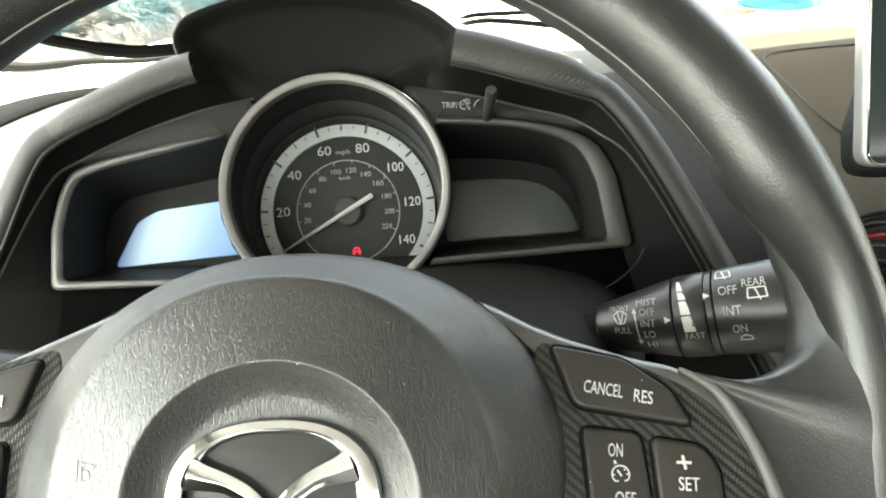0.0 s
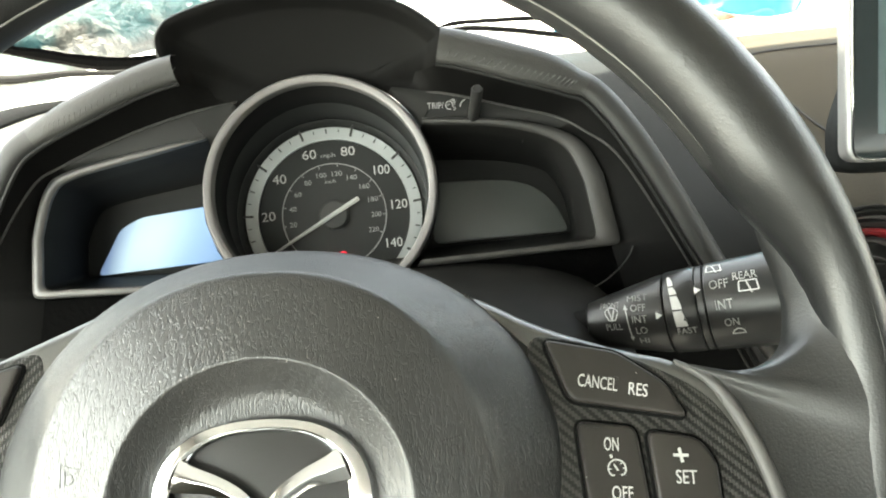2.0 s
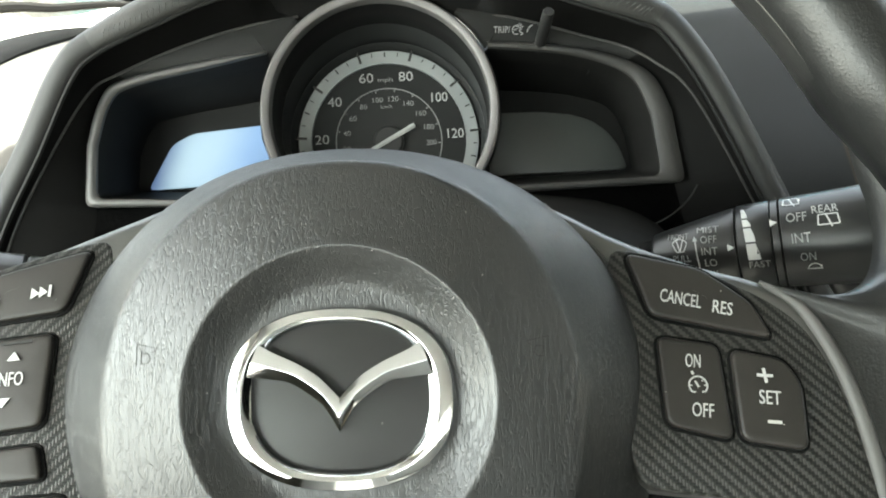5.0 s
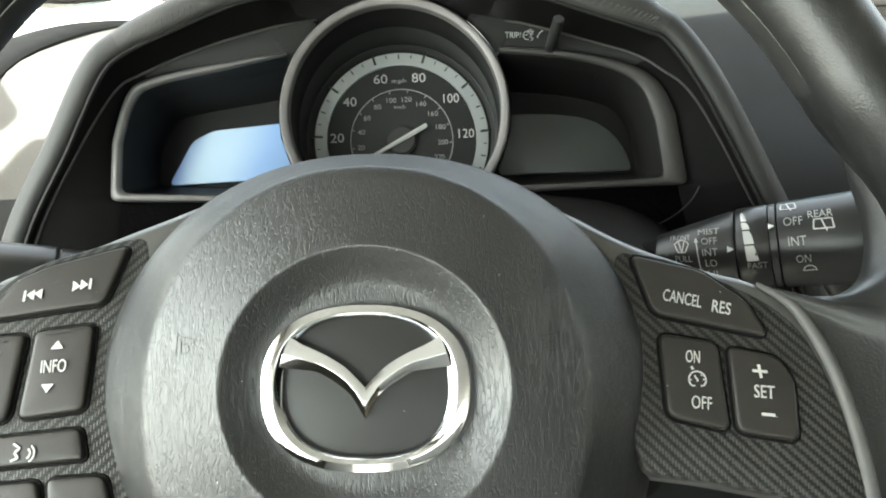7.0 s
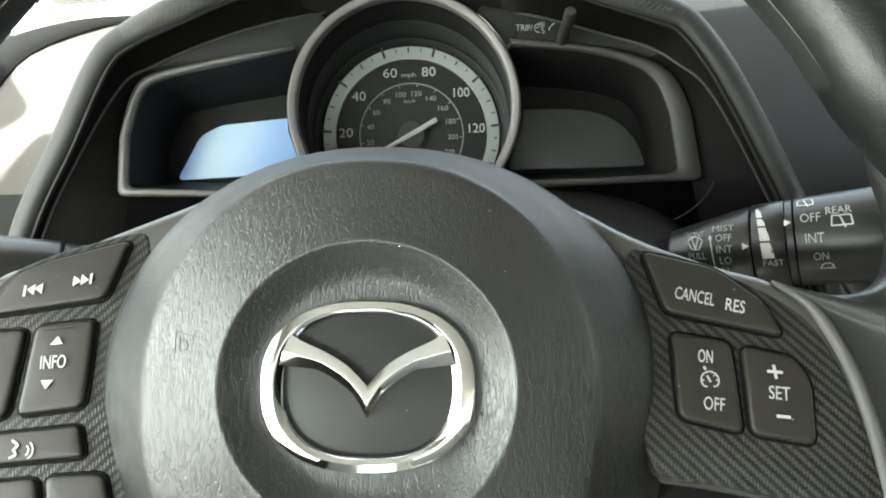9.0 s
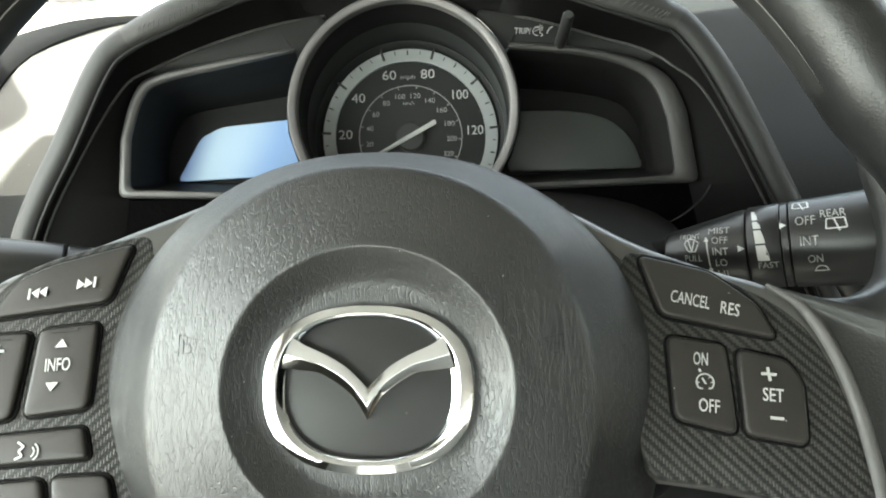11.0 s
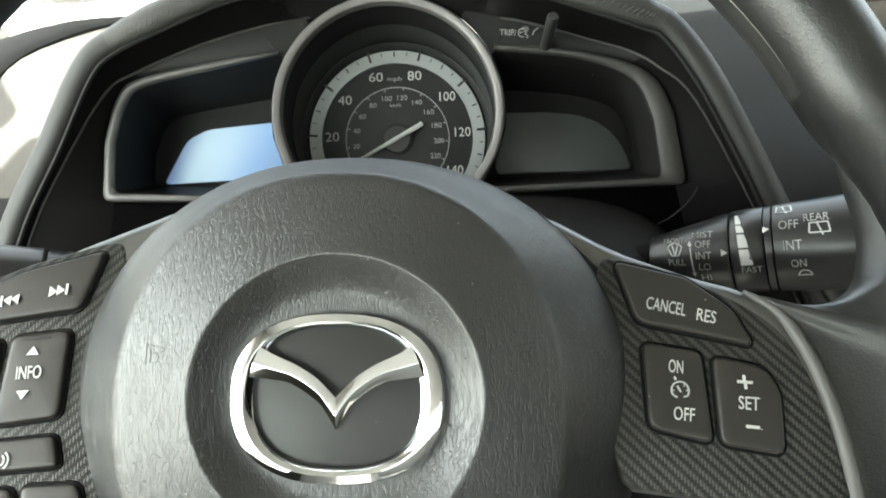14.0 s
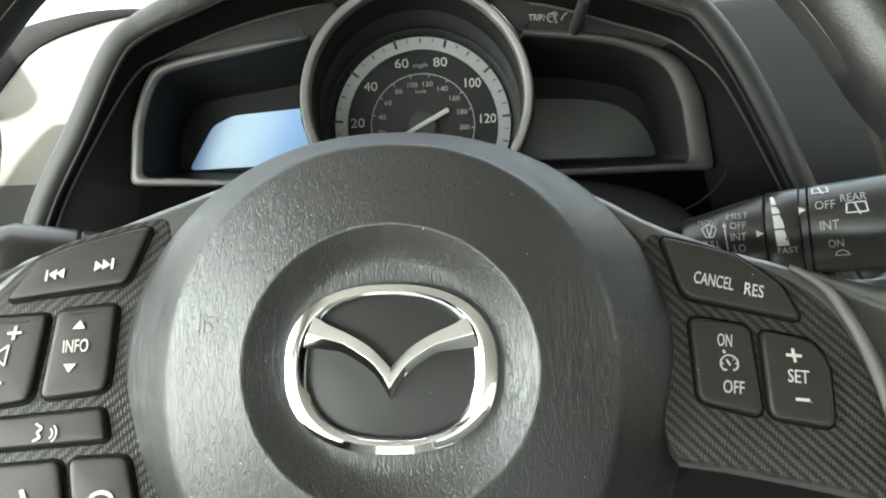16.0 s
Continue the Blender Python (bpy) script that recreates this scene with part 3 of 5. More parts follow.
def runout(a, b, section, end, n, at_start=False):
    """Sweep a section that narrows over n steps to the one that it meets, and ends a hair proud of it."""
    rings, wide, tight = [], arch_sweep(path, section), arch_sweep(path, end)
    for i in range(a, b + 1):
        q = min(1.0, (i - a if at_start else b - i) / n)
        q = q * q * (3 - 2 * q)
        rings.append([e.lerp(p, 0.03 + 0.97 * q) for p, e in zip(wide[i], tight[i])])
    return rings


brow_section = [(0.0, -0.004), (0.0005, 0.0008), (0.0025, 0.0030), (0.006, 0.0042), (0.010, 0.0046), (0.0145, 0.0040), (0.0185, 0.0018), (0.0212, -0.0025), (0.0228, -0.008), (0.0238, -0.014)]
# towards the windscreen the cover goes on behind the brow
rear_section = brow_section + [(0.0275, -0.03), (0.0350, -0.06), (0.039, -0.085), (0.040, -0.16)]
near_section = [(a * 0.82, h) for a, h in brow_section] + [(0.0200, -0.027), (0.0205, -0.04), (0.021, -0.08), (0.019, -0.16)]
i0, i1, m0, m1 = 4 * 6, 13 * 6 - 2, 6 * 6 + 2, 10 * 6 - 1
cheek_section = [(0.0, -0.006), (0.0006, -0.001), (0.003, 0.0018), (0.005, 0.0025), (0.007, 0.0028), (0.011, 0.0018), (0.0143, -0.0015), (0.0163, -0.006), (0.0172, -0.0115), (0.0178, -0.016), (0.0185, -0.02), (0.021, -0.045), (0.024, -0.09), (0.026, -0.16)]
part("cheek", loft(arch_sweep(path, cheek_section)[:i0 + 1], closed=False), M_CHEEK, binnacle, "smooth padded cheek of the binnacle")
part("brow", loft(runout(i0, m0, near_section, cheek_section, 6, True), closed=False), M_BROW, binnacle, "grained leather brow with a stitched edge")
part("brow", loft(runout(m1, i1, rear_section, cheek_section, 9), closed=False), M_BROW, binnacle, "grained leather brow with a stitched edge")
part("cheek", loft(arch_sweep(path, cheek_section)[i1:], closed=False), M_CHEEK, binnacle, "smooth padded cheek of the binnacle")
# inner wall from the brow back to the panel
crease = curve_pts(mm([(-222, -120, 58), (-203, -56, 61), (-178.5, -9.5, 62), (-157.5, 26, 57), (-143, 37, 52), (-112, 50, 49), (-78, 59.5, 48), (-40, 66, 48), (0, 69, 48), (38, 66, 48), (78, 57, 48), (112, 46, 49), (134, 38, 52), (148.5, 27.5, 57), (166.8, 8, 62), (197.3, -50, 58), (228.5, -120, 55)]), 6)
for a, b in ((0, m0 + 1), (m1, len(path))):
    wa, wb = path[a:b], crease[a:b]
    # the wall runs out on the hood's face
    n_, sg = (wa[-1], wb[-1]) if a == 0 else (wa[0], wb[0]), 1 if a == 0 else -1
    ext = [(n_[0] + Vector((sg * 0.020 * q, 0.004 * q, -0.0232 * q * (2 - q))), n_[1] + Vector((sg * 0.022 * q, 0.0035 * q, -0.003 * q))) for q in (0.2, 0.4, 0.6, 0.8, 1.0)]
    if a == 0:
        wa, wb = wa + [e[0] for e in ext], wb + [e[1] for e in ext]
    else:
        wa, wb = [e[0] for e in ext[::-1]] + wa, [e[1] for e in ext[::-1]] + wb
    part("inner_wall", loft([[p + Vector((0, 0, -0.002)) for p in wa], [p * 0.5 + q * 0.5 + Vector((0, 0, -0.002)) for p, q in zip(wa, wb)], wb], closed=False), M_HOOD, binnacle, "matt black inner wall")
    part("edge_bead", tube(path[a:b], 0.0012, 6), M_PANEL, binnacle)
    # crease bead in a paler grey, its highlight put into the colour
    part("edge_bead", tube([p + Vector((0, 0, 0.0005)) for p in wb], 0.0007, 6), M_BEVEL, binnacle)
part("backing", box(-0.165, -0.10, -0.012, 0.165, 0.045, -0.008), M_GAP, binnacle)
# slanting stitches along the brow's two ends
for first, count in ((10 * 6, 20), (4 * 6 + 2, 22)):
    for i in range(count):
        f = i / (count - 1) * (3 * 6 - 5 if first > 40 else 2 * 6)
        k = first + int(f)
        t = (path[k + 1] - path[k]).normalized()
        o = Vector((-t.y, t.x, 0))
        c = path[k].lerp(path[k + 1], f % 1) + o * 0.0056 + Vector((0, 0, 0.0041))
        part("stitch", tube([c - o * 0.0022 - t * 0.0014 - Vector((0, 0, 0.0006)), c + Vector((0, 0, 0.0007)), c + o * 0.0022 + t * 0.0014 - Vector((0, 0, 0.0004))], 0.00042 if first > 40 else 0.0002, 5), M_BEVEL if first > 40 else M_BROW, binnacle)

# raised hood over the gauge
hood = thing("display_hood", CLUSTER, "matt black arched hood above the speedometer", "hood")
out = curve_pts(mm([(-69, 55.5, 0), (-71, 61, 0), (-74, 70, 0), (-79.5, 84, 0), (-82.5, 96, 0), (-80, 105, 0), (-70, 113, 0), (-38, 121, 0), (-5, 122.5, 0), (31, 117, 0), (55, 108, 0), (72, 95, 0), (78, 86, 0), (74, 70, 0), (71, 62, 0), (69, 57, 0)]), 6)
out = [(p.x, p.y) for p in out]


def open_inset(pts, d):
    """Move an open line to its right by d."""
    out_ = []
    for i, p in enumerate(pts):
        a, b = Vector(pts[max(i - 1, 0)]), Vector(pts[min(i + 1, len(pts) - 1)])
        w = (b - a).normalized()
        out_.append((p[0] + w.y * d, p[1] - w.x * d))
    return out_


rings = []
for d, h in ((0.006, -0.16), (0.002, -0.06), (0.0, -0.012), (0.0, 0.0), (0.0009, 0.0042), (0.0025, 0.0062), (0.0045, 0.0058), (0.0062, 0.0042), (0.0080, 0.0018), (0.0100, -0.0008), (0.0120, -0.0028)):
    row = []
    for p, q in zip(out, open_inset(out, d)):
        k = min(1, max(0, (p[1] - 0.058) / 0.024))
        k = k * k * (3 - 2 * k)
        row.append((q[0], q[1], 0.06 + (h if h < -0.0155 else -0.0155 + (h + 0.0155) * k)))
    rings.append(row)
part("shell", loft(rings[:9], closed=False), M_HOOD, hood)
k = len(rings[0])
foot = [(-0.0007 + 0.0668 * math.cos(radians(131 - 81 * i / (k - 1))), 0.010 + 0.0668 * math.sin(radians(131 - 81 * i / (k - 1))), 0.0445) for i in range(k)]
mids = [[tuple(a * (1 - f) + b * f for a, b in zip(p, q)) for p, q in zip(rings[-1], foot)] for f in (0.33, 0.67)]
bm = loft(rings[8:] + mids + [foot], closed=False)
part("front_face", bm, M_HOOD, hood, "smooth matt black recessed face")

# ---- instrument cluster ----
cluster = thing("instrument_cluster", CLUSTER, "instrument cluster with round speedometer between two display bays", "instrument cluster")
BZ = (-0.0007, 0.010)

LF_OUT = [(-61, 46.0), (-91, 43), (-140, 34.5), (-154, 24), (-162.5, -1), (-165, -34.5), (-98, -37.5), (-49, -38)]
LF_IN = [(-61, 44.8), (-91, 39), (-136, 30.5), (-149, 21.5), (-157, -1), (-159, -30), (-98, -33.5), (-52, -34)]
RF_OUT = [(60, 45), (100, 40.5), (131, 32.7), (148.8, 21.8), (158, 3.2), (163.8, -36.9), (110, -37.5), (49, -38)]
RF_IN = [(60, 41.5), (100, 36.5), (126, 28.6), (139.5, 18.5), (147, 0), (151, -32.7), (110, -33.5), (52, -34)]


def bay_curve(pts):
    P = [(p.x, p.y) for p in curve_pts([(x / 1000, y / 1000, 0) for x, y in pts[:-3]], 6)]
    a, c, b = Vector(P[-1]), Vector(pts[-3]) / 1000, Vector(pts[-2]) / 1000
    s, e = c + (a - c).normalized() * 0.005, c + (b - c).normalized() * 0.005
    bend = [s * (1 - t) ** 2 + c * 2 * t * (1 - t) + e * t * t for t in (0, 0.25, 0.5, 0.75, 1)]
    return P + [(p.x, p.y) for p in bend] + [(x / 1000, y / 1000) for x, y in pts[-2:]]


def bay(side, fo, fi, screen, screen_mat_, label):
    o, i = bay_curve(fo), bay_curve(fi)
    sg = 1 if i[0][0] > 0 else -1
    i0 = i
    i = i + [(BZ[0] + sg * 0.0668 * math.cos(radians(w)), BZ[1] + 0.0668 * math.sin(radians(w))) for w in (-38, -25, -10, 5, 18, 27)]
    b = part(side, loft([[(p[0], p[1], 0.049) for p in i], [(p[0] * (0.955 if p[0] > 0.12 else 0.985), p[1] * 0.95, 0.037) for p in i], [(p[0] * (0.952 if p[0] > 0.12 else 0.983), p[1] * 0.93, 0.030) for p in i], [(p[0] * 0.965, p[1] * 0.72 - 0.002, 0.004) for p in i]], cap_end=True), M_BAY, cluster, label)
    part("frame", band(o, i0, 0.046, 0.0530, 0.0018, closed=False), M_FRAME if sg < 0 else M_BEVEL, b, "satin silver frame" if sg < 0 else "dull grey frame with a wide bevel")
    part("screen", slab(rounded(mm(screen), 0.004, 3), 0.004, 0.0055, 0.0004), screen_mat_, b)
    return b


bay("display_bay", LF_OUT, LF_IN, [(-147, -23), (-131, 4), (-118, 10), (-60, 14), (-60, -21)], M_SCREEN, "recessed bay with a lit pale blue screen")
bay("display_bay", RF_OUT, RF_IN, [(60, 13), (92, 12.4), (110, 10.2), (122, 6), (131, -0.5), (138, -10), (143, -24.5), (60, -24.5)], M_DARKSCREEN, "recessed bay with a dark grey screen")

# panel that carries the bays: a plate with its top along the crease
top_line = [(p.x, p.y, p.z) for p in crease]
bay_l, bay_r = bay_curve(LF_OUT), bay_curve(RF_OUT)


def strip(a, b, zb):
    """Skin between two open lines resampled to the same count."""
    def even(L, n):
        L = [Vector(p).to_3d() if len(p) == 2 else Vector(p) for p in L]
        s = [0]
        for p, q in zip(L, L[1:]):
            s.append(s[-1] + (q - p).length)
        out_ = []
        for k in range(n):
            d = s[-1] * k / (n - 1)
            j = max(i for i in range(len(s)) if s[i] <= d + 1e-9)
            j = min(j, len(L) - 2)
            f = (d - s[j]) / max(s[j + 1] - s[j], 1e-9)
            out_.append(L[j].lerp(L[j + 1], f))
        return out_
    A, B = even(a, 60), even(b, 60)
    for p in B:
        p.z = zb
    mid = [(p * 0.5 + q * 0.5) + Vector((0, 0, 0.0012)) for p, q in zip(A, B)]
    return loft([A, mid, B], closed=False)


def around(sg):
    """Points round the bezel's upper quarter."""
    return [(BZ[0] + sg * 0.0668 * math.sin(radians(a)), BZ[1] + 0.0668 * math.cos(radians(a))) for a in (39.5, 44, 50, 56, 62)]


left_top = [p for p in top_line if p[0] <= -0.0435][::-1]
right_top = [p for p in top_line if p[0] >= 0.0425]
for sg, line, bay_ in ((-1, left_top, bay_l[:-2]), (1, right_top, bay_r[:-2])):
    k = next(i for i, p in enumerate(line) if abs(p[0]) > 0.141)
    j = next(i for i, p in enumerate(bay_) if abs(p[0]) > (0.139 if sg < 0 else 0.131))
    part("panel", strip(line[:k + 1], around(sg) + bay_[:j + 1], 0.047), M_PANEL, cluster, "black panel above the bays")
    # same panel turned aside: a darker black holds its shade
    part("side_panel", strip(line[k:], bay_[j:] + [(sg * 0.175, -0.12)], 0.047), M_HOOD, cluster, "panel beside the bay, its shade put in as a darker black")
# the recess below the displays is flat, its shade put into the colour
low = [(-0.196, -0.035, 0.0466), (-0.165, -0.036, 0.0467), (-0.1, -0.0365, 0.0465), (0, -0.037, 0.0465), (0.1, -0.037, 0.0465), (0.160, -0.036, 0.0467), (0.194, -0.035, 0.0466)]
lowc = curve_pts(low, 6)
part("lower_panel", loft([lowc, [p + Vector((0, -0.004, 0.0)) for p in lowc], [p + Vector((0, -0.05, 0.0002)) for p in lowc], [p + Vector((0, -0.09, 0.0003)) for p in lowc]], closed=False), M_SEALSHADE, cluster, "shelf below the displays, its shade put in as near black")

part("shroud_edge", tube(curve_pts(mm([(112, -64, 53), (134, -62, 53), (148.5, -57.8, 53), (158.7, -51.6, 53), (165.7, -44.8, 53), (169.4, -38.7, 53)]), 6), 0.0004, 6), M_SURROUND, cluster, "thin curved edge of the shroud")

# speedometer
n = 96
bez = [(0.0657, -0.012), (0.0657, 0.0008), (0.0652, 0.0028), (0.0642, 0.0038), (0.0616, 0.0037), (0.0607, 0.0030), (0.0603, 0.001), (0.0602, -0.004)]
part("bezel", lathe([(r, z) for r, z in bez] + [(0.0630, -0.012)], n, (BZ[0], BZ[1], 0.050), closed=True), M_SATIN, cluster, "brushed silver bezel ring")
tb = []
for f, r in ((0, 0.0612), (0.25, 0.0605), (0.45, 0.0600), (0.47, 0.0595), (1, 0.0586)):
    cx, cy = BZ[0] * (1 - f) - 0.0002 * f, BZ[1] * (1 - f)
    tb.append([(cx + r * math.cos(2 * math.pi * k / n), cy + r * math.sin(2 * math.pi * k / n), 0.049 * (1 - f)) for k in range(n)])
part("gauge_tube", loft(tb[:4]), M_TUBE, cluster, "glossy black gauge tube")
part("dial_surround", loft(tb[3:]), M_SURROUND, cluster, "dark grey sloping surround of the dial")
outer_shell = [[(BZ[0] + r * math.cos(2 * math.pi * k / n), BZ[1] + r * math.sin(2 * math.pi * k / n), z) for k in range(n)] for r, z in ((0.0652, 0.050), (0.066, 0.02), (0.066, 0.0))]
part("gauge_shell", loft(outer_shell), M_TUBE, cluster)

DC = Vector((-0.0002, 0.0))
dial = part("dial_face", lathe([(0.0, 0.0), (0.0590, 0.0), (0.0590, -0.002), (0.0, -0.002)], n, (DC.x, DC.y, 0)), M_DIAL, cluster, "black speedometer face with silver scale and white numbers")
part("scale_wall", lathe([(0.0590, 0.0065), (0.0582, 0.006), (0.0556, 0.0006), (0.0584, 0.0003)], n, (DC.x, DC.y, 0), closed=True), M_DIALWALL, dial, "dark grey sloping wall")


def ring_arc(r0, r1, a0, a1, z0, z1, count):
    """An arc plate; angles clockwise from straight up, degrees."""
    rings = []
    for k in range(count + 1):
        a = radians(a0 + (a1 - a0) * k / count)
        s, c = math.sin(a), math.cos(a)
        rings.append([(DC.x + r * s, DC.y + r * c, z) for r, z in ((r0, z0), (r0, z1), (r1, z1 + 0.0008), (r1, z0))])
    return loft(rings, cap_start=True, cap_end=True)


def mph(v):
    return (v - 70) * 240 / 140


part("scale_ring", ring_arc(0.0470, 0.0545, mph(-8), mph(153), 0.0, 0.0022, 120), M_SILVER, dial, "brushed silver scale ring")
for v in range(0, 150, 5):
    a = radians(mph(v))
    r0, r1, w = (0.0497, 0.0568, 0.0015) if v % 20 == 0 else ((0.0508, 0.0537, 0.0009) if v % 10 == 0 else (0.0514, 0.0535, 0.0006))
    s, c = math.sin(a), math.cos(a)
    bm = bmesh.new()
    q = [Vector((DC.x + r * s + k * c * w / 2, DC.y + r * c - k * s * w / 2, 0.0033)) for r, k in ((r0, -1), (r0, 1), (r1, 1), (r1, -1))]
    bm = loft([[p + Vector((0, 0, -0.002)) for p in q], q], cap_start=True, cap_end=True)
    part("tick", bm, M_BLACK, dial, smooth=False)
for v in range(20, 141, 20):
    a = radians(mph(v))
    r = 0.0409
    text(str(v), DC.x + r * math.sin(a), DC.y + r * math.cos(a), 0.0004, 0.0086 if v < 100 else 0.0098, 0.0057, dial, M_PRINT, name="number")
text("mph", DC.x - 0.0005, 0.0372, 0.0004, 0.0090, 0.0036, dial, M_PRINT_DIM, name="unit")
part("inner_ring", lathe([(0.0325, 0.0), (0.0325, 0.0009), (0.0320, 0.0009), (0.0320, 0.0)], n, (DC.x, DC.y, 0), closed=True), M_PRINT_DIM, dial)
part("mesh_disc", lathe([(0.0, 0.0006), (0.0317, 0.0006), (0.0317, 0.0)], n, (DC.x, DC.y, 0)), M_DIALMESH, dial)
for v in range(20, 221, 20):
    a = radians(mph(v / 1.609) + 1)
    r = 0.0260
    text(str(v), DC.x + r * math.sin(a), DC.y + r * math.cos(a), 0.0008, 0.0044 if v < 100 else 0.0062, 0.0031, dial, M_PRINT_DIM, name="number")
    s, c = math.sin(a), math.cos(a)
    mark([bar(DC.x + 0.0302 * s, DC.y + 0.0302 * c, DC.x + 0.0316 * s, DC.y + 0.0316 * c, 0.0006)], 0.0008, dial, M_PRINT_DIM, "tick")
text("km/h", DC.x - 0.0005, 0.0212, 0.0008, 0.0068, 0.0022, dial, M_PRINT_DIM, name="unit")
# red warning sign of a car
mark([bar(*[c / 1000 for c in q], 0.0008) for q in ((1.4, -24.0, 1.9, -23.3), (1.9, -23.3, 4.4, -23.3), (4.4, -23.3, 4.9, -24.0), (1.5, -24.2, 0.9, -26.6), (4.8, -24.2, 5.4, -26.6), (1.2, -25.4, 5.1, -25.4), (0.7, -26.8, 2.1, -26.8), (4.2, -26.8, 5.6, -26.8))], 0.0009, dial, M_RED, "warning_lamp")
# needle and its cap
na = radians(mph(1.3))
nd, nc = Vector((math.sin(na), math.cos(na))), Vector((math.cos(na), -math.sin(na)))
rings = []
for d, w, h in ((-0.0185, 0.0008, 0.006), (-0.018, 0.0014, 0.0064), (0, 0.0013, 0.0064), (0.03, 0.0009, 0.0058), (0.0465, 0.0005, 0.005)):
    c = DC + nd * d
    rings.append([(c.x + nc.x * k * w, c.y + nc.y * k * w, h + z) for k, z in ((-1, -0.0012), (-1, 0), (0, 0.0006), (1, 0), (1, -0.0012))])
needle = part("needle", loft(rings, cap_start=True, cap_end=True), M_NEEDLE, cluster, "silver white pointer at zero")
part("needle_cap", lathe([(0.0, 0.0048), (0.0080, 0.0046), (0.0092, 0.0036), (0.0092, 0.0005)], 40, (DC.x, DC.y, 0)), M_CAP, cluster, "dark grey round needle hub")
# trip knob and its sign
knob = part("trip_knob", tube([(0.0880, 0.0405, 0.047), (0.0905, 0.0520, 0.0755), (0.0906, 0.0524, 0.0765)], 0.0031, 20, taper=lambda q: 1 if q < 0.99 else 0.82), M_BLACK, cluster, "thin black push rod")
text("TRIP/", 0.0681, 0.0513, 0.0496, 0.0092, 0.0035, cluster, M_PRINT_DIM, angle=-3, name="trip_print")
# a gauge, a small sun and a rising stroke
sun_rays = [bar(0.0780 + 0.0012 * math.cos(a), 0.0526 + 0.0012 * math.sin(a), 0.0780 + 0.0019 * math.cos(a), 0.0526 + 0.0019 * math.sin(a), 0.00035) for a in [k * math.pi / 4 for k in range(8)]]
trip_sign = arc(0.0762, 0.0508, 0.0024, 75, 285, 0.00045) + [bar(0.0745, 0.0508, 0.0762, 0.0514, 0.0004)] + arc(0.0780, 0.0526, 0.0008, 0, 360, 0.0004, 8) + sun_rays
trip_sign += arc(0.0784, 0.0502, 0.0008, 60, 270, 0.0004, 6) + arc(0.0784, 0.0487, 0.0008, 90, -120, 0.0004, 6) + arc(0.0862, 0.0488, 0.0044, 105, 175, 0.0006, 5)
mark(trip_sign, 0.0496, cluster, M_PRINT_DIM, "trip_symbol")

# ---- steering wheel ----
wheel = thing("steering_wheel", WHEEL, "black leather steering wheel with round hub and carbon-look spokes", "steering wheel")
RIM_R, RIM_T = 0.1955, 0.0186
rings = []
for k in range(128):
    a = 2 * math.pi * k / 128
    c, s = math.cos(a), math.sin(a)
    ring = []
    for j in range(24):
        b = 2 * math.pi * j / 24
        dg = math.degrees(math.atan2(s, abs(c)))
        th = min(1, max(0, (27 - dg) / 16)) * min(1, max(0, (dg + 50) / 25))     # carved away beside the thumb rests
        th = th * th * (3 - 2 * th)
        rr = RIM_R + 0.0062 * th + (RIM_T - 0.0062 * th) * math.cos(b) * 0.97
        ring.append((rr * c, rr * s, RIM_T * (1.08 - 0.30 * th) * math.sin(b)))
    rings.append(ring)
part("rim", loft(rings, join=True), M_LEATHER, wheel, "grained black leather rim")
lining = []
for k in range(10, 55):
    a = 2 * math.pi * k / 128
    c, s = math.cos(a), math.sin(a)
    rows = [((RIM_R + (RIM_T + 0.0003) * math.cos(radians(w)) * 0.97), (RIM_T + 0.0003) * 1.08 * math.sin(radians(w))) for w in range(165, 256, 15)]
    lining.append([(rr * c, rr * s, zz) for rr, zz in rows])
part("rim_lining", loft(lining, closed=False), M_RIMSMOOTH, wheel, "smooth black leather along the inside of the rim")
rings = []
for k in range(10, 55):
    a = 2 * math.pi * k / 128
    c, s = math.cos(a), math.sin(a)
    dg = math.degrees(math.atan2(s, abs(c)))
    u = min(1, max(0, (27 - dg) / 16)) * min(1, max(0, (dg + 50) / 25))
    u = u * u * (3 - 2 * u)
    b = radians(165)
    rr = RIM_R + 0.0062 * u + (RIM_T - 0.0062 * u) * math.cos(b) * 0.97
    zz = RIM_T * (1.08 - 0.30 * u) * math.sin(b)
    thick = 0.0005 * min(1, (k - 9.8) / 7, (54.2 - k) / 7)
    rings.append([((rr + thick * math.cos(q)) * c, (rr + thick * math.cos(q)) * s, zz + thick * math.sin(q)) for q in [i * math.pi / 3 for i in range(6)]])
part("rim_seam", loft(rings), M_THREAD, wheel, "fine pale stitching")

# hub: a domed cover with a round hollow for the badge
EC = Vector((0.0013, -0.0157))
# (step, height): to 0 the dish, 0 its ridge, 1 the shoulder, 2 the outer edge
HUB = [(-0.48, 0.0326), (-0.30, 0.0326), (-0.26, 0.0328), (-0.225, 0.0334), (-0.19, 0.0342), (-0.145, 0.0355), (-0.10, 0.0370), (-0.06, 0.0384), (-0.028, 0.0395), (-0.012, 0.0400), (0.0, 0.0403), (0.02, 0.04025), (0.06, 0.0399), (0.2, 0.0388), (0.4, 0.0372), (0.6, 0.0355), (0.8, 0.0338), (0.92, 0.0327), (0.975, 0.0318), (1.02, 0.0303), (1.07, 0.0287), (1.15, 0.0257), (1.3, 0.0203), (1.45, 0.0153), (1.6, 0.0107), (1.75, 0.0064), (1.88, 0.0020), (1.96, -0.003), (2.0, -0.010), (1.985, -0.030)]


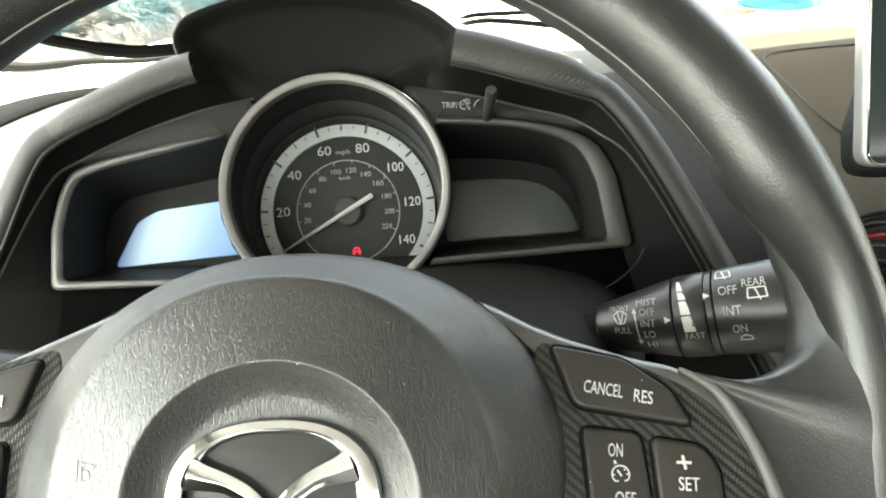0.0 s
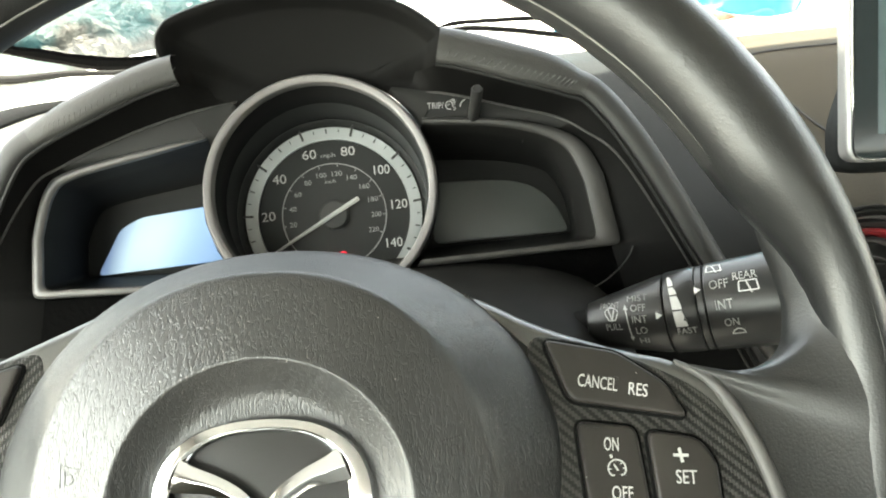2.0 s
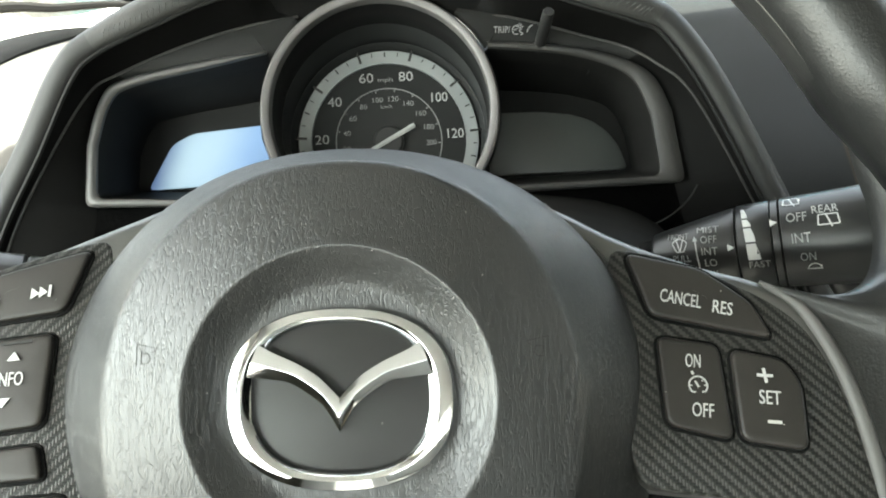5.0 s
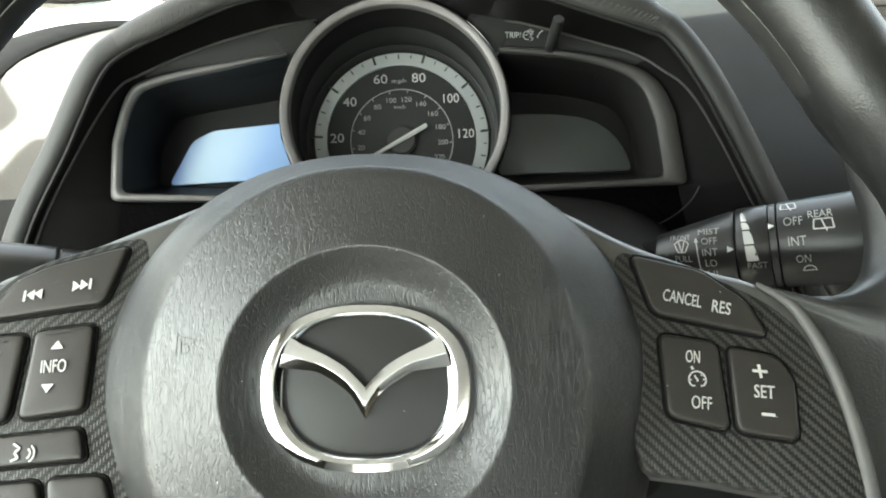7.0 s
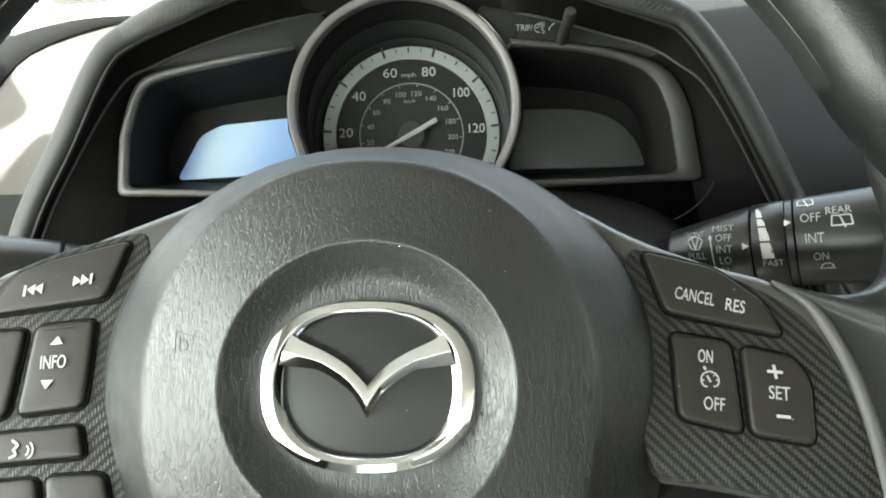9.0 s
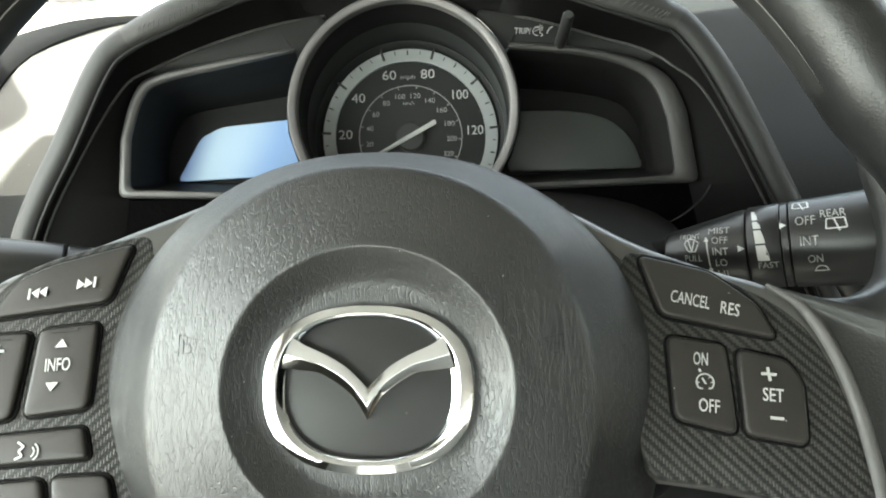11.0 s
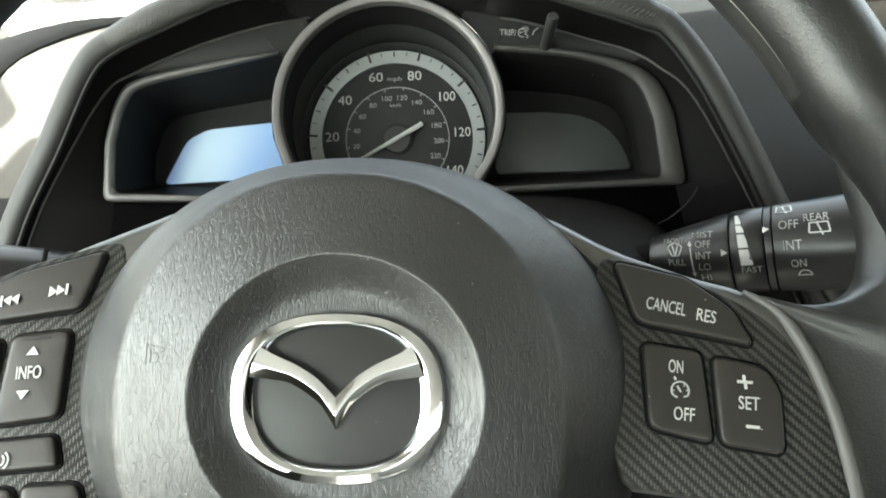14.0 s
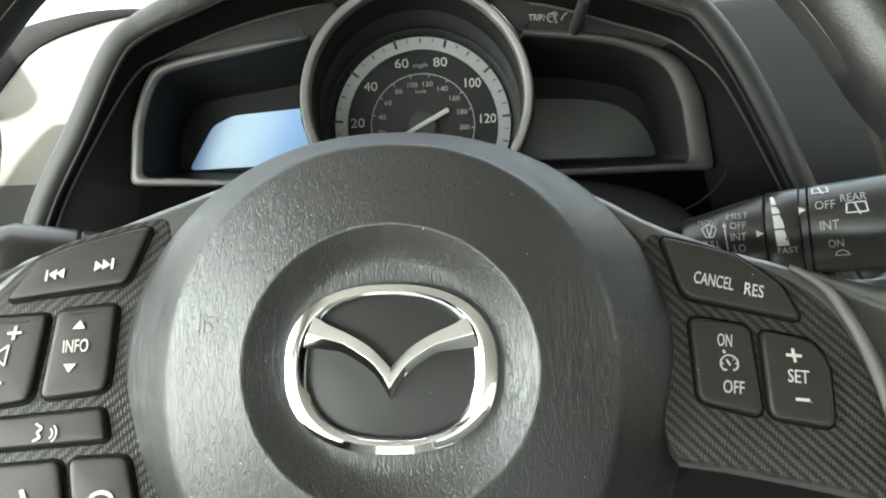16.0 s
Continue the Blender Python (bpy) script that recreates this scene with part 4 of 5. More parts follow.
def hub_ring(u):
    """Half width, top, bottom and middle of the cover's outline at a step."""
    if u < 0:
        return 0.0451 * (1 + u), -0.0155 + 0.0440 * (1 + u), -0.0155 - 0.0440 * (1 + u), 0.0014
    if u < 1:
        return 0.0451 + 0.0265 * u, 0.0285 + 0.0265 * u, -0.0595 - 0.0395 * u, 0.0014 - 0.0004 * u
    return 0.0716 + 0.0292 * (u - 1), 0.0550 + 0.0109 * (u - 1), -0.0990 - 0.0250 * (u - 1), 0.0010 - 0.0004 * (u - 1)


rings = []
for u, h in HUB:
    w_, top_, low_, mid_ = hub_ring(u)
    e = 1 - 0.07 * min(1, max(0, u))
    ring = []
    for k in range(96):
        cw, sw = math.cos(2 * math.pi * k / 96), math.sin(2 * math.pi * k / 96)
        ring.append((mid_ + w_ * math.copysign(abs(cw) ** e, cw), (top_ + low_) / 2 + (top_ - low_) / 2 * math.copysign(abs(sw) ** e, sw), h))
    rings.append(ring)
part("hub_cover", loft(rings, cap_start=True, cap_end=True), M_HUB, wheel, "domed grained black airbag cover")


def hub_height(x, y):
    """The cover's height over a place of the wheel's plane."""
    a, b = -0.4, 2.0
    for i in range(40):
        u = (a + b) / 2
        w_, top_, low_, mid_ = hub_ring(u)
        e = 2 / (1 - 0.07 * min(1, max(0, u)))
        if abs((x - mid_) / w_) ** e + abs((y - (top_ + low_) / 2) / ((top_ - low_) / 2)) ** e > 1:
            a = u
        else:
            b = u
    return float(np.interp(a, [q[0] for q in HUB[:-1]], [q[1] for q in HUB[:-1]]))


# faint moulded marks on the cover
for sx, dd in ((-0.0550, 1), (0.0590, -1)):
    strokes = [(-3.0, -5.2, -3.0, 1.2), (-3.0, 1.2, 3.6, -0.2), (-1.4, -0.6, -1.4, -4.6), (-1.4, -4.6, 0.8, -4.4), (0.8, -4.4, 1.6, -3.0), (1.6, -3.0, 0.8, -1.6), (0.8, -1.6, -1.4, -1.6), (1.8, -1.4, 3.2, -0.8)]
    sign = mark([bar(sx + a * dd / 1000, b / 1000, c * dd / 1000 + sx, d / 1000, 0.00017) for a, b, c, d in strokes], 0.0, wheel, M_GAP, "moulded_mark", 0.00025)
    for v in sign.data.vertices:
        v.co.z += hub_height(v.co.x, v.co.y) - 0.0001

# badge: oval chrome ring and a winged V, over a smooth plate
def superellipse(a, b, e, cx, cy, n=72):
    out_ = []
    for k in range(n):
        t = 2 * math.pi * k / n
        c, s = math.cos(t), math.sin(t)
        out_.append((cx + a * math.copysign(abs(c) ** e, c), cy + b * math.copysign(abs(s) ** e, s)))
    return out_


badge = part("badge_plate", slab(superellipse(0.0326, 0.0254, 0.84, EC.x, EC.y), 0.028, 0.0330, 0.0006), M_PAD, wheel, "smooth black badge plate")
eo = superellipse(0.0335, 0.0264, 0.84, EC.x, EC.y)
ei = superellipse(0.0258, 0.0214, 0.80, EC.x, EC.y + 0.0004)
rings = []
for f, h in ((0, 0.031), (0, 0.0338), (0.05, 0.0351), (0.12, 0.0359), (0.60, 0.0370), (0.66, 0.0369), (0.97, 0.0351), (1, 0.0342), (1, 0.031)):
    rings.append([(p[0] * (1 - f) + q[0] * f, p[1] * (1 - f) + q[1] * f, h) for p, q in zip(eo, ei)])
part("badge_ring", loft(rings, join=True), M_CHROME, badge, "polished chrome oval ring")
bm = bmesh.new()
for s in (-1, 1):
    up = curve_pts(mm([(0, 0.6, 0), (3, 3.7, 0), (6, 6.4, 0), (11, 9.4, 0), (16.8, 12.1, 0), (20.5, 14.4, 0)]), 5)
    dn = curve_pts(mm([(0, -8.4, 0), (2.4, -4.2, 0), (5.2, -0.7, 0), (12.3, 4.0, 0), (18, 5.0, 0), (23.6, 5.6, 0)]), 5)
    rings = []
    for f, h in ((0, 0.0315), (0, 0.0358), (0.03, 0.0368), (0.54, 0.0376), (0.57, 0.03755), (0.97, 0.0365), (1, 0.0353), (1, 0.0315)):
        rings.append([(EC.x + 1.145 * s * (p.x * (1 - f) + q.x * f), EC.y + 1.145 * (p.y * (1 - f) + q.y * f), h) for p, q in zip(up, dn)])
    loft(rings, closed=False, bm=bm)
part("badge_wing", bm, M_CHROME, badge, "polished chrome winged V")


# spokes lie in a plane that leans back towards the top
def spoke(side):
    s = 1 if side == "right" else -1
    if s > 0:
        insert = [(60, 55), (75, 48.3), (87, 41), (99, 35.3), (110.5, 31), (124, 26.2), (138, 22.8), (151, 13.6), (160, -1.5), (166, -21), (169, -45), (168, -58.5), (142, -53), (116, -48.2), (92.5, -45.4), (88, -25), (78, 0)]
        weave = [(88.5, 33.6), (97, 32.6), (106, 30.6), (120, 25), (132, 19), (142, 13), (150.5, 5), (156.5, -7), (161.5, -24), (164.5, -45)] + insert[11:]
    else:
        insert = [(60, 57), (78.5, 49), (95, 42), (115, 33.4), (129.5, 27.8), (140, 24.5), (150, 15), (160, -1.5), (166, -21), (169, -45), (168, -70), (160, -92), (120, -96), (78, -92), (66, -40)]
        weave = [(86, 40), (95, 38.6), (104, 36), (121, 30.6), (134, 24.6), (143, 14), (151, 4), (157, -7), (161.5, -24), (164.5, -45)] + insert[10:]
    # thumb rest: from the opening's edge and the pale cord across to the rim
    low_end = -66 if s > 0 else -98
    near = curve_pts(mm([(172, 96, 0), (173, 78, 0), (176, 62, 0), (180, 48, 0), (181, 36, 0), (177, 23.5, 0), (164, 17.2, 0), (148, 17.8, 0), (134, 22.6, 0), (149.8, 13.2, 0), (157.6, -1.2, 0), (163.8, -21, 0), (166.8, -45, 0), (167.2, low_end, 0)]), 6)
    far = curve_pts(mm([(180, 98, 0), (186, 84, 0), (191, 72, 0), (195, 60, 0), (198, 48, 0), (200, 34, 0), (202, 20, 0), (203, 6, 0), (203, -4, 0), (203, -14, 0), (202, -26, 0), (200, -40, 0), (196, -58, 0), (188, low_end - 4, 0)]), 6)
    rows = []
    for i, (p, q) in enumerate(zip(near, far)):
        edge = 1 if i <= 48 else max(0.25, 1 - (i - 48) / 8)
        zin = -0.0035 + 0.26 * max(0, p.y - 0.015) * (1 if p.x > 0.16 else max(0, (p.x - 0.13) / 0.03))
        zout = -0.0036 + 0.26 * q.y + 0.0125
        row = []
        for k in range(15):
            f = (k / 14) ** 1.5
            c = p.lerp(q, f)
            d = (c - p).length
            lip = 0.012 * edge
            drop = (0.011 if edge > 0.6 else 0.005) * (1 - math.sqrt(max(0, 1 - (1 - min(1, d / lip)) ** 2)))
            g = f * f * (2 - f)
            row.append((s * c.x, c.y, zin * (1 - g) + zout * g - drop))
        rows.append(row)
    part("spoke", loft(rows, closed=False), M_LEATHER, wheel, "black leather spoke with thumb rest").matrix_basis = SPOKE
    io = rounded([(s * x / 1000, y / 1000) for x, y in insert], 0.007, 5)
    part("spoke_cover", slab(io, -0.026, -0.0034, 0.0056, 7), M_COVER, wheel, "smooth black rolled edge round the insert").matrix_basis = SPOKE
    io = rounded([(s * x / 1000, y / 1000) for x, y in weave], 0.006, 5)
    part("spoke_insert", slab(io, -0.012, -0.0030, 0.0012, 3), M_CARBON, wheel, "dark carbon-look spoke insert").matrix_basis = SPOKE
    # paler cord along the leather's edge: the light it catches, put into colour
    pp = [(s * x / 1000, y / 1000, -0.0045 + 0.0004 * max(0, x - 140) * 0.05) for x, y in [(138, 21.2), (149.5, 13.2), (156.8, 0.5), (161.5, -13), (164.8, -29), (166.6, -47), (167.2, -66)]]
    part("lit_edge", tube(curve_pts(pp, 6), 0.0026, 10, taper=lambda t: 0.3 + 0.7 * min(1, t * 4)), M_LITEDGE, wheel, "leather edge along the insert, its highlight put in as a paler cord").matrix_basis = SPOKE


spoke("right")
spoke("left")


def button(outline, label, r=0.0035, crown=0.0003):
    o = rounded(mm(outline), r, 5)
    b = part("button", slab(o, -0.006, -0.0004, 0.0012, 3, crown), M_BUTTON, wheel, label)
    b.matrix_basis = SPOKE
    part("button_gap", slab(inset(o, -0.0011), -0.006, -0.0024, 0.0002, 1), M_VOID, b)
    return b


ZB = 0.0004


def moved(shapes, x, y, k=1.0):
    """Shapes drawn in millimetres about their middle, brought to x, y (millimetres)."""
    return [[((x + k * p[0]) / 1000, (y + k * p[1]) / 1000) for p in o] for o in shapes]


def tri(cx, cy, w, h, d):
    return [(cx - d * w / 2, cy - h / 2), (cx + d * w / 2, cy), (cx - d * w / 2, cy + h / 2)]


b = button([(92.8, 31.4), (117.8, 25.2), (133.2, 13.2), (139, 0.8), (99.5, 9.4)], "dark cruise button lettered cancel and resume")
text("CANCEL", 0.1097, 0.0145, ZB, 0.0134, 0.0044, b, M_PRINT, -12)
text("RES", 0.1231, 0.0111, ZB, 0.0064, 0.0044, b, M_PRINT, -12)
b = button([(100.9, 2.3), (120.7, -1.0), (122.0, -31.6), (101.6, -26.6)], "dark cruise rocker lettered on and off")
text("ON", 0.1114, -0.0064, ZB, 0.0048, 0.0044, b, M_PRINT, -6)
text("OFF", 0.1129, -0.0222, ZB, 0.0068, 0.0044, b, M_PRINT, -6)
mark(moved(arc(0, 0, 2.9, -45, 225, 0.5) + [bar(0.2, -0.6, -0.9, 1.5, 0.6), bar(-1.6, 4.6, -1.2, 3.5, 0.8), bar(-2.6, 0, -1.9, 0, 0.4), bar(2.6, 0, 1.9, 0, 0.4), bar(1.7, 1.7, 1.3, 1.3, 0.4), bar(-2.0, -2.0, -1.0, -2.1, 0.5), bar(2.0, -2.0, 1.0, -2.1, 0.5)], 112.2, -14.4), ZB, b, M_PRINT)
mark([bar(0.1035, 0.0000, 0.1095, -0.0008, 0.0004)], ZB, b, M_GAP, "ridge")
b = button([(124.3, -2.3), (141, -6.0), (145.8, -14), (144.8, -35.0), (124.5, -31.7)], "dark cruise rocker lettered set with plus and minus")
text("SET", 0.1344, -0.0185, ZB, 0.0068, 0.0044, b, M_PRINT, -5)
mark(moved([bar(-2.5, 0.2, 2.5, -0.2, 0.95), bar(-0.2, 2.3, 0.2, -2.3, 0.95)], 133.7, -11.5) + moved([bar(-2.2, 0.2, 2.2, -0.2, 1.0)], 134.8, -26.2), ZB, b, M_PRINT)
b = button([(-141.1, 6.7), (-131.5, 22.3), (-120, 27.5), (-91.2, 35.6), (-97.6, 13.6)], "dark track button with skip arrows")
skip = [tri(2.2, 0.5, 2.8, 3.9, -1), tri(-0.6, 0, 2.8, 3.9, -1), bar(-2.7, -2.4, -2.7, 1.6, 0.8)]
mark(moved(skip, -123.7, 16.2), ZB, b, M_PRINT)
mark(moved([[(-p[0], -p[1]) for p in o] for o in skip], -105.7, 20.0), ZB, b, M_PRINT)
b = button([(-120.9, 3.4), (-99.9, 6.0), (-99.3, -24.7), (-122.0, -28.0)], "dark rocker lettered info with arrows")
text("INFO", -0.1116, -0.0097, ZB, 0.0088, 0.0046, b, M_PRINT, 4)
mark(moved([[(-2.2, -1.5), (2.2, -1.2), (0, 1.6)]], -111.4, -2.2) + moved([[(-2.2, 1.4), (2.2, 1.7), (0, -1.5)]], -112.6, -17.6), ZB, b, M_PRINT)
mark([bar(-0.1165, 0.0018, -0.1062, 0.0030, 0.0006)], ZB, b, M_GAP, "ridge")
b = button([(-153.1, -0.2), (-124.2, 2.4), (-125.7, -28.4), (-150.5, -32.8)], "dark volume rocker with plus and minus")
mark(moved([bar(-2.5, -0.2, 2.5, 0.2, 0.95), bar(-0.2, -2.4, 0.2, 2.4, 0.95)], -134.2, -5.2) + moved([bar(-2.0, 0, 2.0, 0.2, 0.95)], -137.5, -23) + moved([bar(-2, 0.8, 1.6, 3.6, 0.6), bar(1.6, 3.6, 1.2, -3.6, 0.6), bar(1.2, -3.6, -2, -1.0, 0.6), bar(-2, -1.0, -2, 0.8, 0.6)], -137, -13.2), ZB, b, M_PRINT)
mark([bar(-0.1420, -0.0016, -0.1300, -0.0006, 0.0006)], ZB, b, M_GAP, "ridge")
b = button([(-147, -36.2), (-99.7, -30.8), (-96.5, -41.3), (-146, -46.2)], "dark voice button with a talking sign", 0.0024)
mark(moved(arc(1.0, -0.6, 1.8, -60, 60, 0.5, 6) + arc(1.0, -0.6, 3.2, -55, 55, 0.5, 6) + [bar(-3.4, 2.6, -1.0, 1.2, 0.7), bar(-1.0, 1.2, -2.6, -0.4, 0.7), bar(-2.6, -0.4, -1.2, -2.0, 0.7), bar(-1.2, -2.0, -3.6, -3.2, 0.7)], -117.5, -39.0), ZB, b, M_PRINT)
b = button([(-108.6, -47.7), (-88.9, -46.4), (-80.5, -72), (-102, -74)], "dark telephone button with a receiver sign")
mark(moved(arc(0, -4.6, 4.6, 38, 142, 1.3, 8) + [bar(-3.6, -2.0, -3.6, -4.0, 1.8), bar(3.6, -2.0, 3.6, -4.0, 1.8)], -94.8, -58.2), ZB, b, M_PRINT)
b = button([(-143, -51.5), (-111.5, -48.2), (-105, -74), (-138, -77)], "dark telephone button with a receiver sign")
mark(moved([bar(-2.5, 2.6, -0.8, -0.8, 1.5), bar(-0.8, -0.8, 2.6, -3.4, 1.5)], -119.5, -60.5), ZB, b, M_PRINT)

# ---- steering column cover and stalks ----
column = thing("column_cover", pose(0, 0, 0), "black plastic steering column cover behind the wheel", "column cover")
rings = []
for y, w, h in ((0.283, 0.040, 0.030), (0.312, 0.044, 0.034), (0.318, 0.112, 0.066), (0.324, 0.124, 0.073), (0.345, 0.142, 0.080), (0.38, 0.158, 0.083), (0.42, 0.166, 0.081), (0.47, 0.172, 0.076)):
    row = []
    for k in range(48):
        t = 2 * math.pi * k / 48
        cw, sw = math.cos(t), math.sin(t)
        row.append((w * math.copysign(abs(cw) ** 0.55, cw), y, 0.952 + h * math.copysign(abs(sw) ** 0.6, sw)))
    rings.append(row)
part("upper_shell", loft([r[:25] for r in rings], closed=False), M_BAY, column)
# underside in a deeper black: its shade is put into the colour
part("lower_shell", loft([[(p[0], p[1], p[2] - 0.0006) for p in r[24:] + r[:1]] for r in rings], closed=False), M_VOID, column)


def along(p0, p1, up=(0, 0, 1)):
    """A frame at p0 whose x runs to p1 and whose z faces the driver."""
    x = (Vector(p1) - Vector(p0)).normalized()
    y = (Vector(up) - x * x.dot(Vector(up))).normalized()
    z = x.cross(y)
    m = Matrix((x, y, z)).transposed().to_4x4()
    m.translation = p0
    return m


STALK = along((0.1192, 0.3789, 1.0126), (0.219, 0.339, 1.0361))
wiper = thing("wiper_stalk", STALK, "black wiper stalk with white printed settings", "wiper stalk")


def xlathe(profile, n=40):
    """Turn (x, r) pairs about x."""
    return loft([[(x, r * math.cos(2 * math.pi * k / n), r * math.sin(2 * math.pi * k / n)) for k in range(n)] for x, r in profile], cap_start=True, cap_end=True)


part("stem", xlathe([(0.0138, 0.0085), (0.0146, 0.0102), (0.0160, 0.0109), (0.030, 0.0140), (0.049, 0.0181), (0.0512, 0.0181), (0.0516, 0.0174)]), M_STALK, wiper)
part("boot", xlathe([(-0.05, 0.0070), (0.0, 0.0075), (0.0136, 0.0080)]), M_VOID, wiper, "soft black boot")
part("thumb_ring", xlathe([(0.0518, 0.0176), (0.0522, 0.0186), (0.0527, 0.0189), (0.0655, 0.01948), (0.0660, 0.0192), (0.0662, 0.0180)]), M_STALK, wiper)
part("collar", xlathe([(0.0664, 0.0184), (0.0667, 0.0193), (0.0694, 0.0195), (0.0698, 0.0186)]), M_STALK, wiper)
part("end_knob", xlathe([(0.0701, 0.0186), (0.0704, 0.0196), (0.0709, 0.0197), (0.1150, 0.0217), (0.1175, 0.0213), (0.1190, 0.0195), (0.1195, 0.0120)]), M_STALK, wiper)
part("lever_foot", tube(curve_pts([(0.092, -0.014, 0.0), (0.097, -0.030, -0.006), (0.099, -0.05, -0.012)], 5), 0.009, 12), M_STALK, wiper)


def wrapped(r0, r1, x0=0.0, x1=0.1, lift=0.00025):
    """Bend flat print round the stalk: y becomes the way round."""
    def f(co):
        r = (r0 + (r1 - r0) * (co.x - x0) / (x1 - x0) if co.x < 0.0517 else 0.0189 + 0.045 * (co.x - 0.0527)) + lift
        a = co.y / r
        return Vector((co.x, r * math.sin(a), r * math.cos(a)))
    return f


WR = wrapped(0.0076, 0.0181, 0.0, 0.049)


def stalk_text(s, x, y, w, h, angle=0):
    text(s, x, y, 0, w, h, wiper, M_PRINT, angle, wrap=WR)


def stalk_mark(shapes, name="symbol"):
    bm = bmesh.new()
    for o in shapes:
        P = [Vector((p[0], p[1], 0)) for p in o]
        bm.faces.new([bm.verts.new(WR(p)) for p in P])
    part(name, bm, M_PRINT, wiper, smooth=False)


stalk_text("FRONT", 0.0267, 0.0132, 0.0094, 0.0030)
stalk_text("PULL", 0.0277, 0.0025, 0.0078, 0.0030)
stalk_mark(moved(arc(0, 0.3, 3.6, 20, 160, 0.5, 8) + [bar(-3.1, 1.2, -1.6, -2.2, 0.5), bar(3.1, 1.2, 1.6, -2.2, 0.5), bar(-1.6, -2.2, 1.6, -2.2, 0.5), bar(0, -2.2, -1.4, 3.2, 0.5), bar(0, -2.2, 1.4, 3.2, 0.5)], 27.2, 7.8))
for s_, y, w in (("MIST", 0.0158, 0.0098), ("OFF", 0.0108, 0.0072), ("INT", 0.0055, 0.0070), ("LO", 0.0002, 0.0052), ("HI", -0.0055, 0.0044)):
    stalk_text(s_, 0.0402, y, w, 0.0034)
stalk_mark([bar(0.0342, 0.0105, 0.0345, 0.0050, 0.0006), bar(0.0345, 0.0050, 0.0348, 0.0000, 0.0006), bar(0.0348, 0.0000, 0.0350, -0.0030, 0.0006), [(0.0331, 0.0102), (0.0353, 0.0102), (0.0341, 0.0128)], [(0.0339, -0.0028), (0.0361, -0.0028), (0.0351, -0.0052)]])
stalk_mark([[(0.0480, 0.0050), (0.0480, 0.0082), (0.0510, 0.0066)]], "pointer")
for i, (y0, y1) in enumerate(((0.0262, 0.0200), (0.0192, 0.0154), (0.0146, 0.0084), (0.0076, 0.0004))):
    w = 0.0012 + 0.0009 * i
    stalk_mark([[(0.0545 + 0.0004 * i, y0), (0.0545 + 0.0004 * i + w, y0), (0.0550 + 0.0004 * i + w + 0.0006, (y0 + y1) / 2), (0.0553 + 0.0004 * i + w + 0.0008, y1), (0.0549 + 0.0004 * i, y1), (0.0547 + 0.0004 * i, (y0 + y1) / 2)]], "scale_bar")
stalk_text("FAST", 0.0604, -0.0018, 0.0086, 0.0030)
stalk_mark([[(0.0662, 0.0142), (0.0662, 0.0176), (0.0692, 0.0159)]], "pointer")
stalk_text("OFF", 0.0768, 0.0175, 0.0080, 0.0044)
stalk_text("INT", 0.0778, 0.0080, 0.0074, 0.0042)
stalk_text("ON", 0.0795, -0.0002, 0.0060, 0.0036)
stalk_text("REAR", 0.0880, 0.0202, 0.0100, 0.0040)


def window_sign(cx, cy, w, h):
    P = [(cx - w / 2, cy - h / 2), (cx + w / 2, cy - h / 2), (cx + w / 2 - 0.0006, cy + h / 2), (cx - w / 2 + 0.0004, cy + h / 2)]
    return [bar(*P[i - 1], *P[i], 0.0006) for i in range(4)] + [bar(cx - 0.0008, cy + h / 2, cx + 0.0012, cy - h / 2 - 0.0012, 0.0006)]


stalk_mark(window_sign(0.0889, 0.0150, 0.0082, 0.0046))
stalk_mark(window_sign(0.0752, 0.0275, 0.0066, 0.0050))
stalk_mark(arc(0.0816, -0.0062, 0.0026, 10, 170, 0.0005, 6) + [bar(0.0786, -0.0062, 0.0846, -0.0062, 0.0005)])

LSTALK = along((-0.09, 0.385, 1.000), (-0.20, 0.345, 1.031))
signal = thing("indicator_stalk", LSTALK, "black indicator stalk catching sunlight behind the wheel", "indicator stalk")
part("stem", xlathe([(-0.03, 0.011), (0.02, 0.0125), (0.058, 0.0145), (0.062, 0.0140)]), M_STALK, signal)
part("collar", xlathe([(0.0625, 0.0145), (0.0635, 0.0155), (0.078, 0.0160), (0.079, 0.0150)]), M_STALK, signal)
part("end_knob", xlathe([(0.0795, 0.0152), (0.0805, 0.0165), (0.108, 0.0170), (0.113, 0.0150), (0.114, 0.008)]), M_STALK, signal)
# ---- centre of the dashboard ----
NAV = pose(0.325, 0.5003, 1.051, 90 - 12, 0, -12) @ pose(-0.325, -0.001, 0)
nav = thing("infotainment_screen", NAV, "dark glass dashboard screen with a thin silver edge", "screen")
body = rounded(mm([(322, 133), (322, -0.2), (513, -0.2), (513, 133)]), 0.010, 6)
pane = rounded(mm([(325, 131), (325, 1), (510, 1), (510, 131)]), 0.009, 6)
part("housing", slab(body, -0.018, -0.001, 0.003, 3), M_PALE, nav, "pale silver housing")
part("edge_frame", band(pane, inset(pane, 0.0014), -0.006, 0.0015, 0.0006), M_CHROME, nav, "thin silver edge")
part("glass", slab(inset(pane, 0.0013), -0.003, 0.0008, 0.0004), M_GLASSDARK, nav, "dark glossy glass")
part("display", slab(rounded(mm([(340, 123), (340, 17), (495, 17), (495, 123)]), 0.001, 2), 0.0008, 0.0012, 0.0002), M_SCREENPIC, nav, "switched-off grey display")
part("side_cover", slab(rounded(mm([(342, 122), (334, 60), (322, 22), (324, -8), (480, -8), (480, 122)]), 0.012, 6), -0.05, -0.020, 0.008, 4), M_BLACKSHADED, nav, "curved back cover")

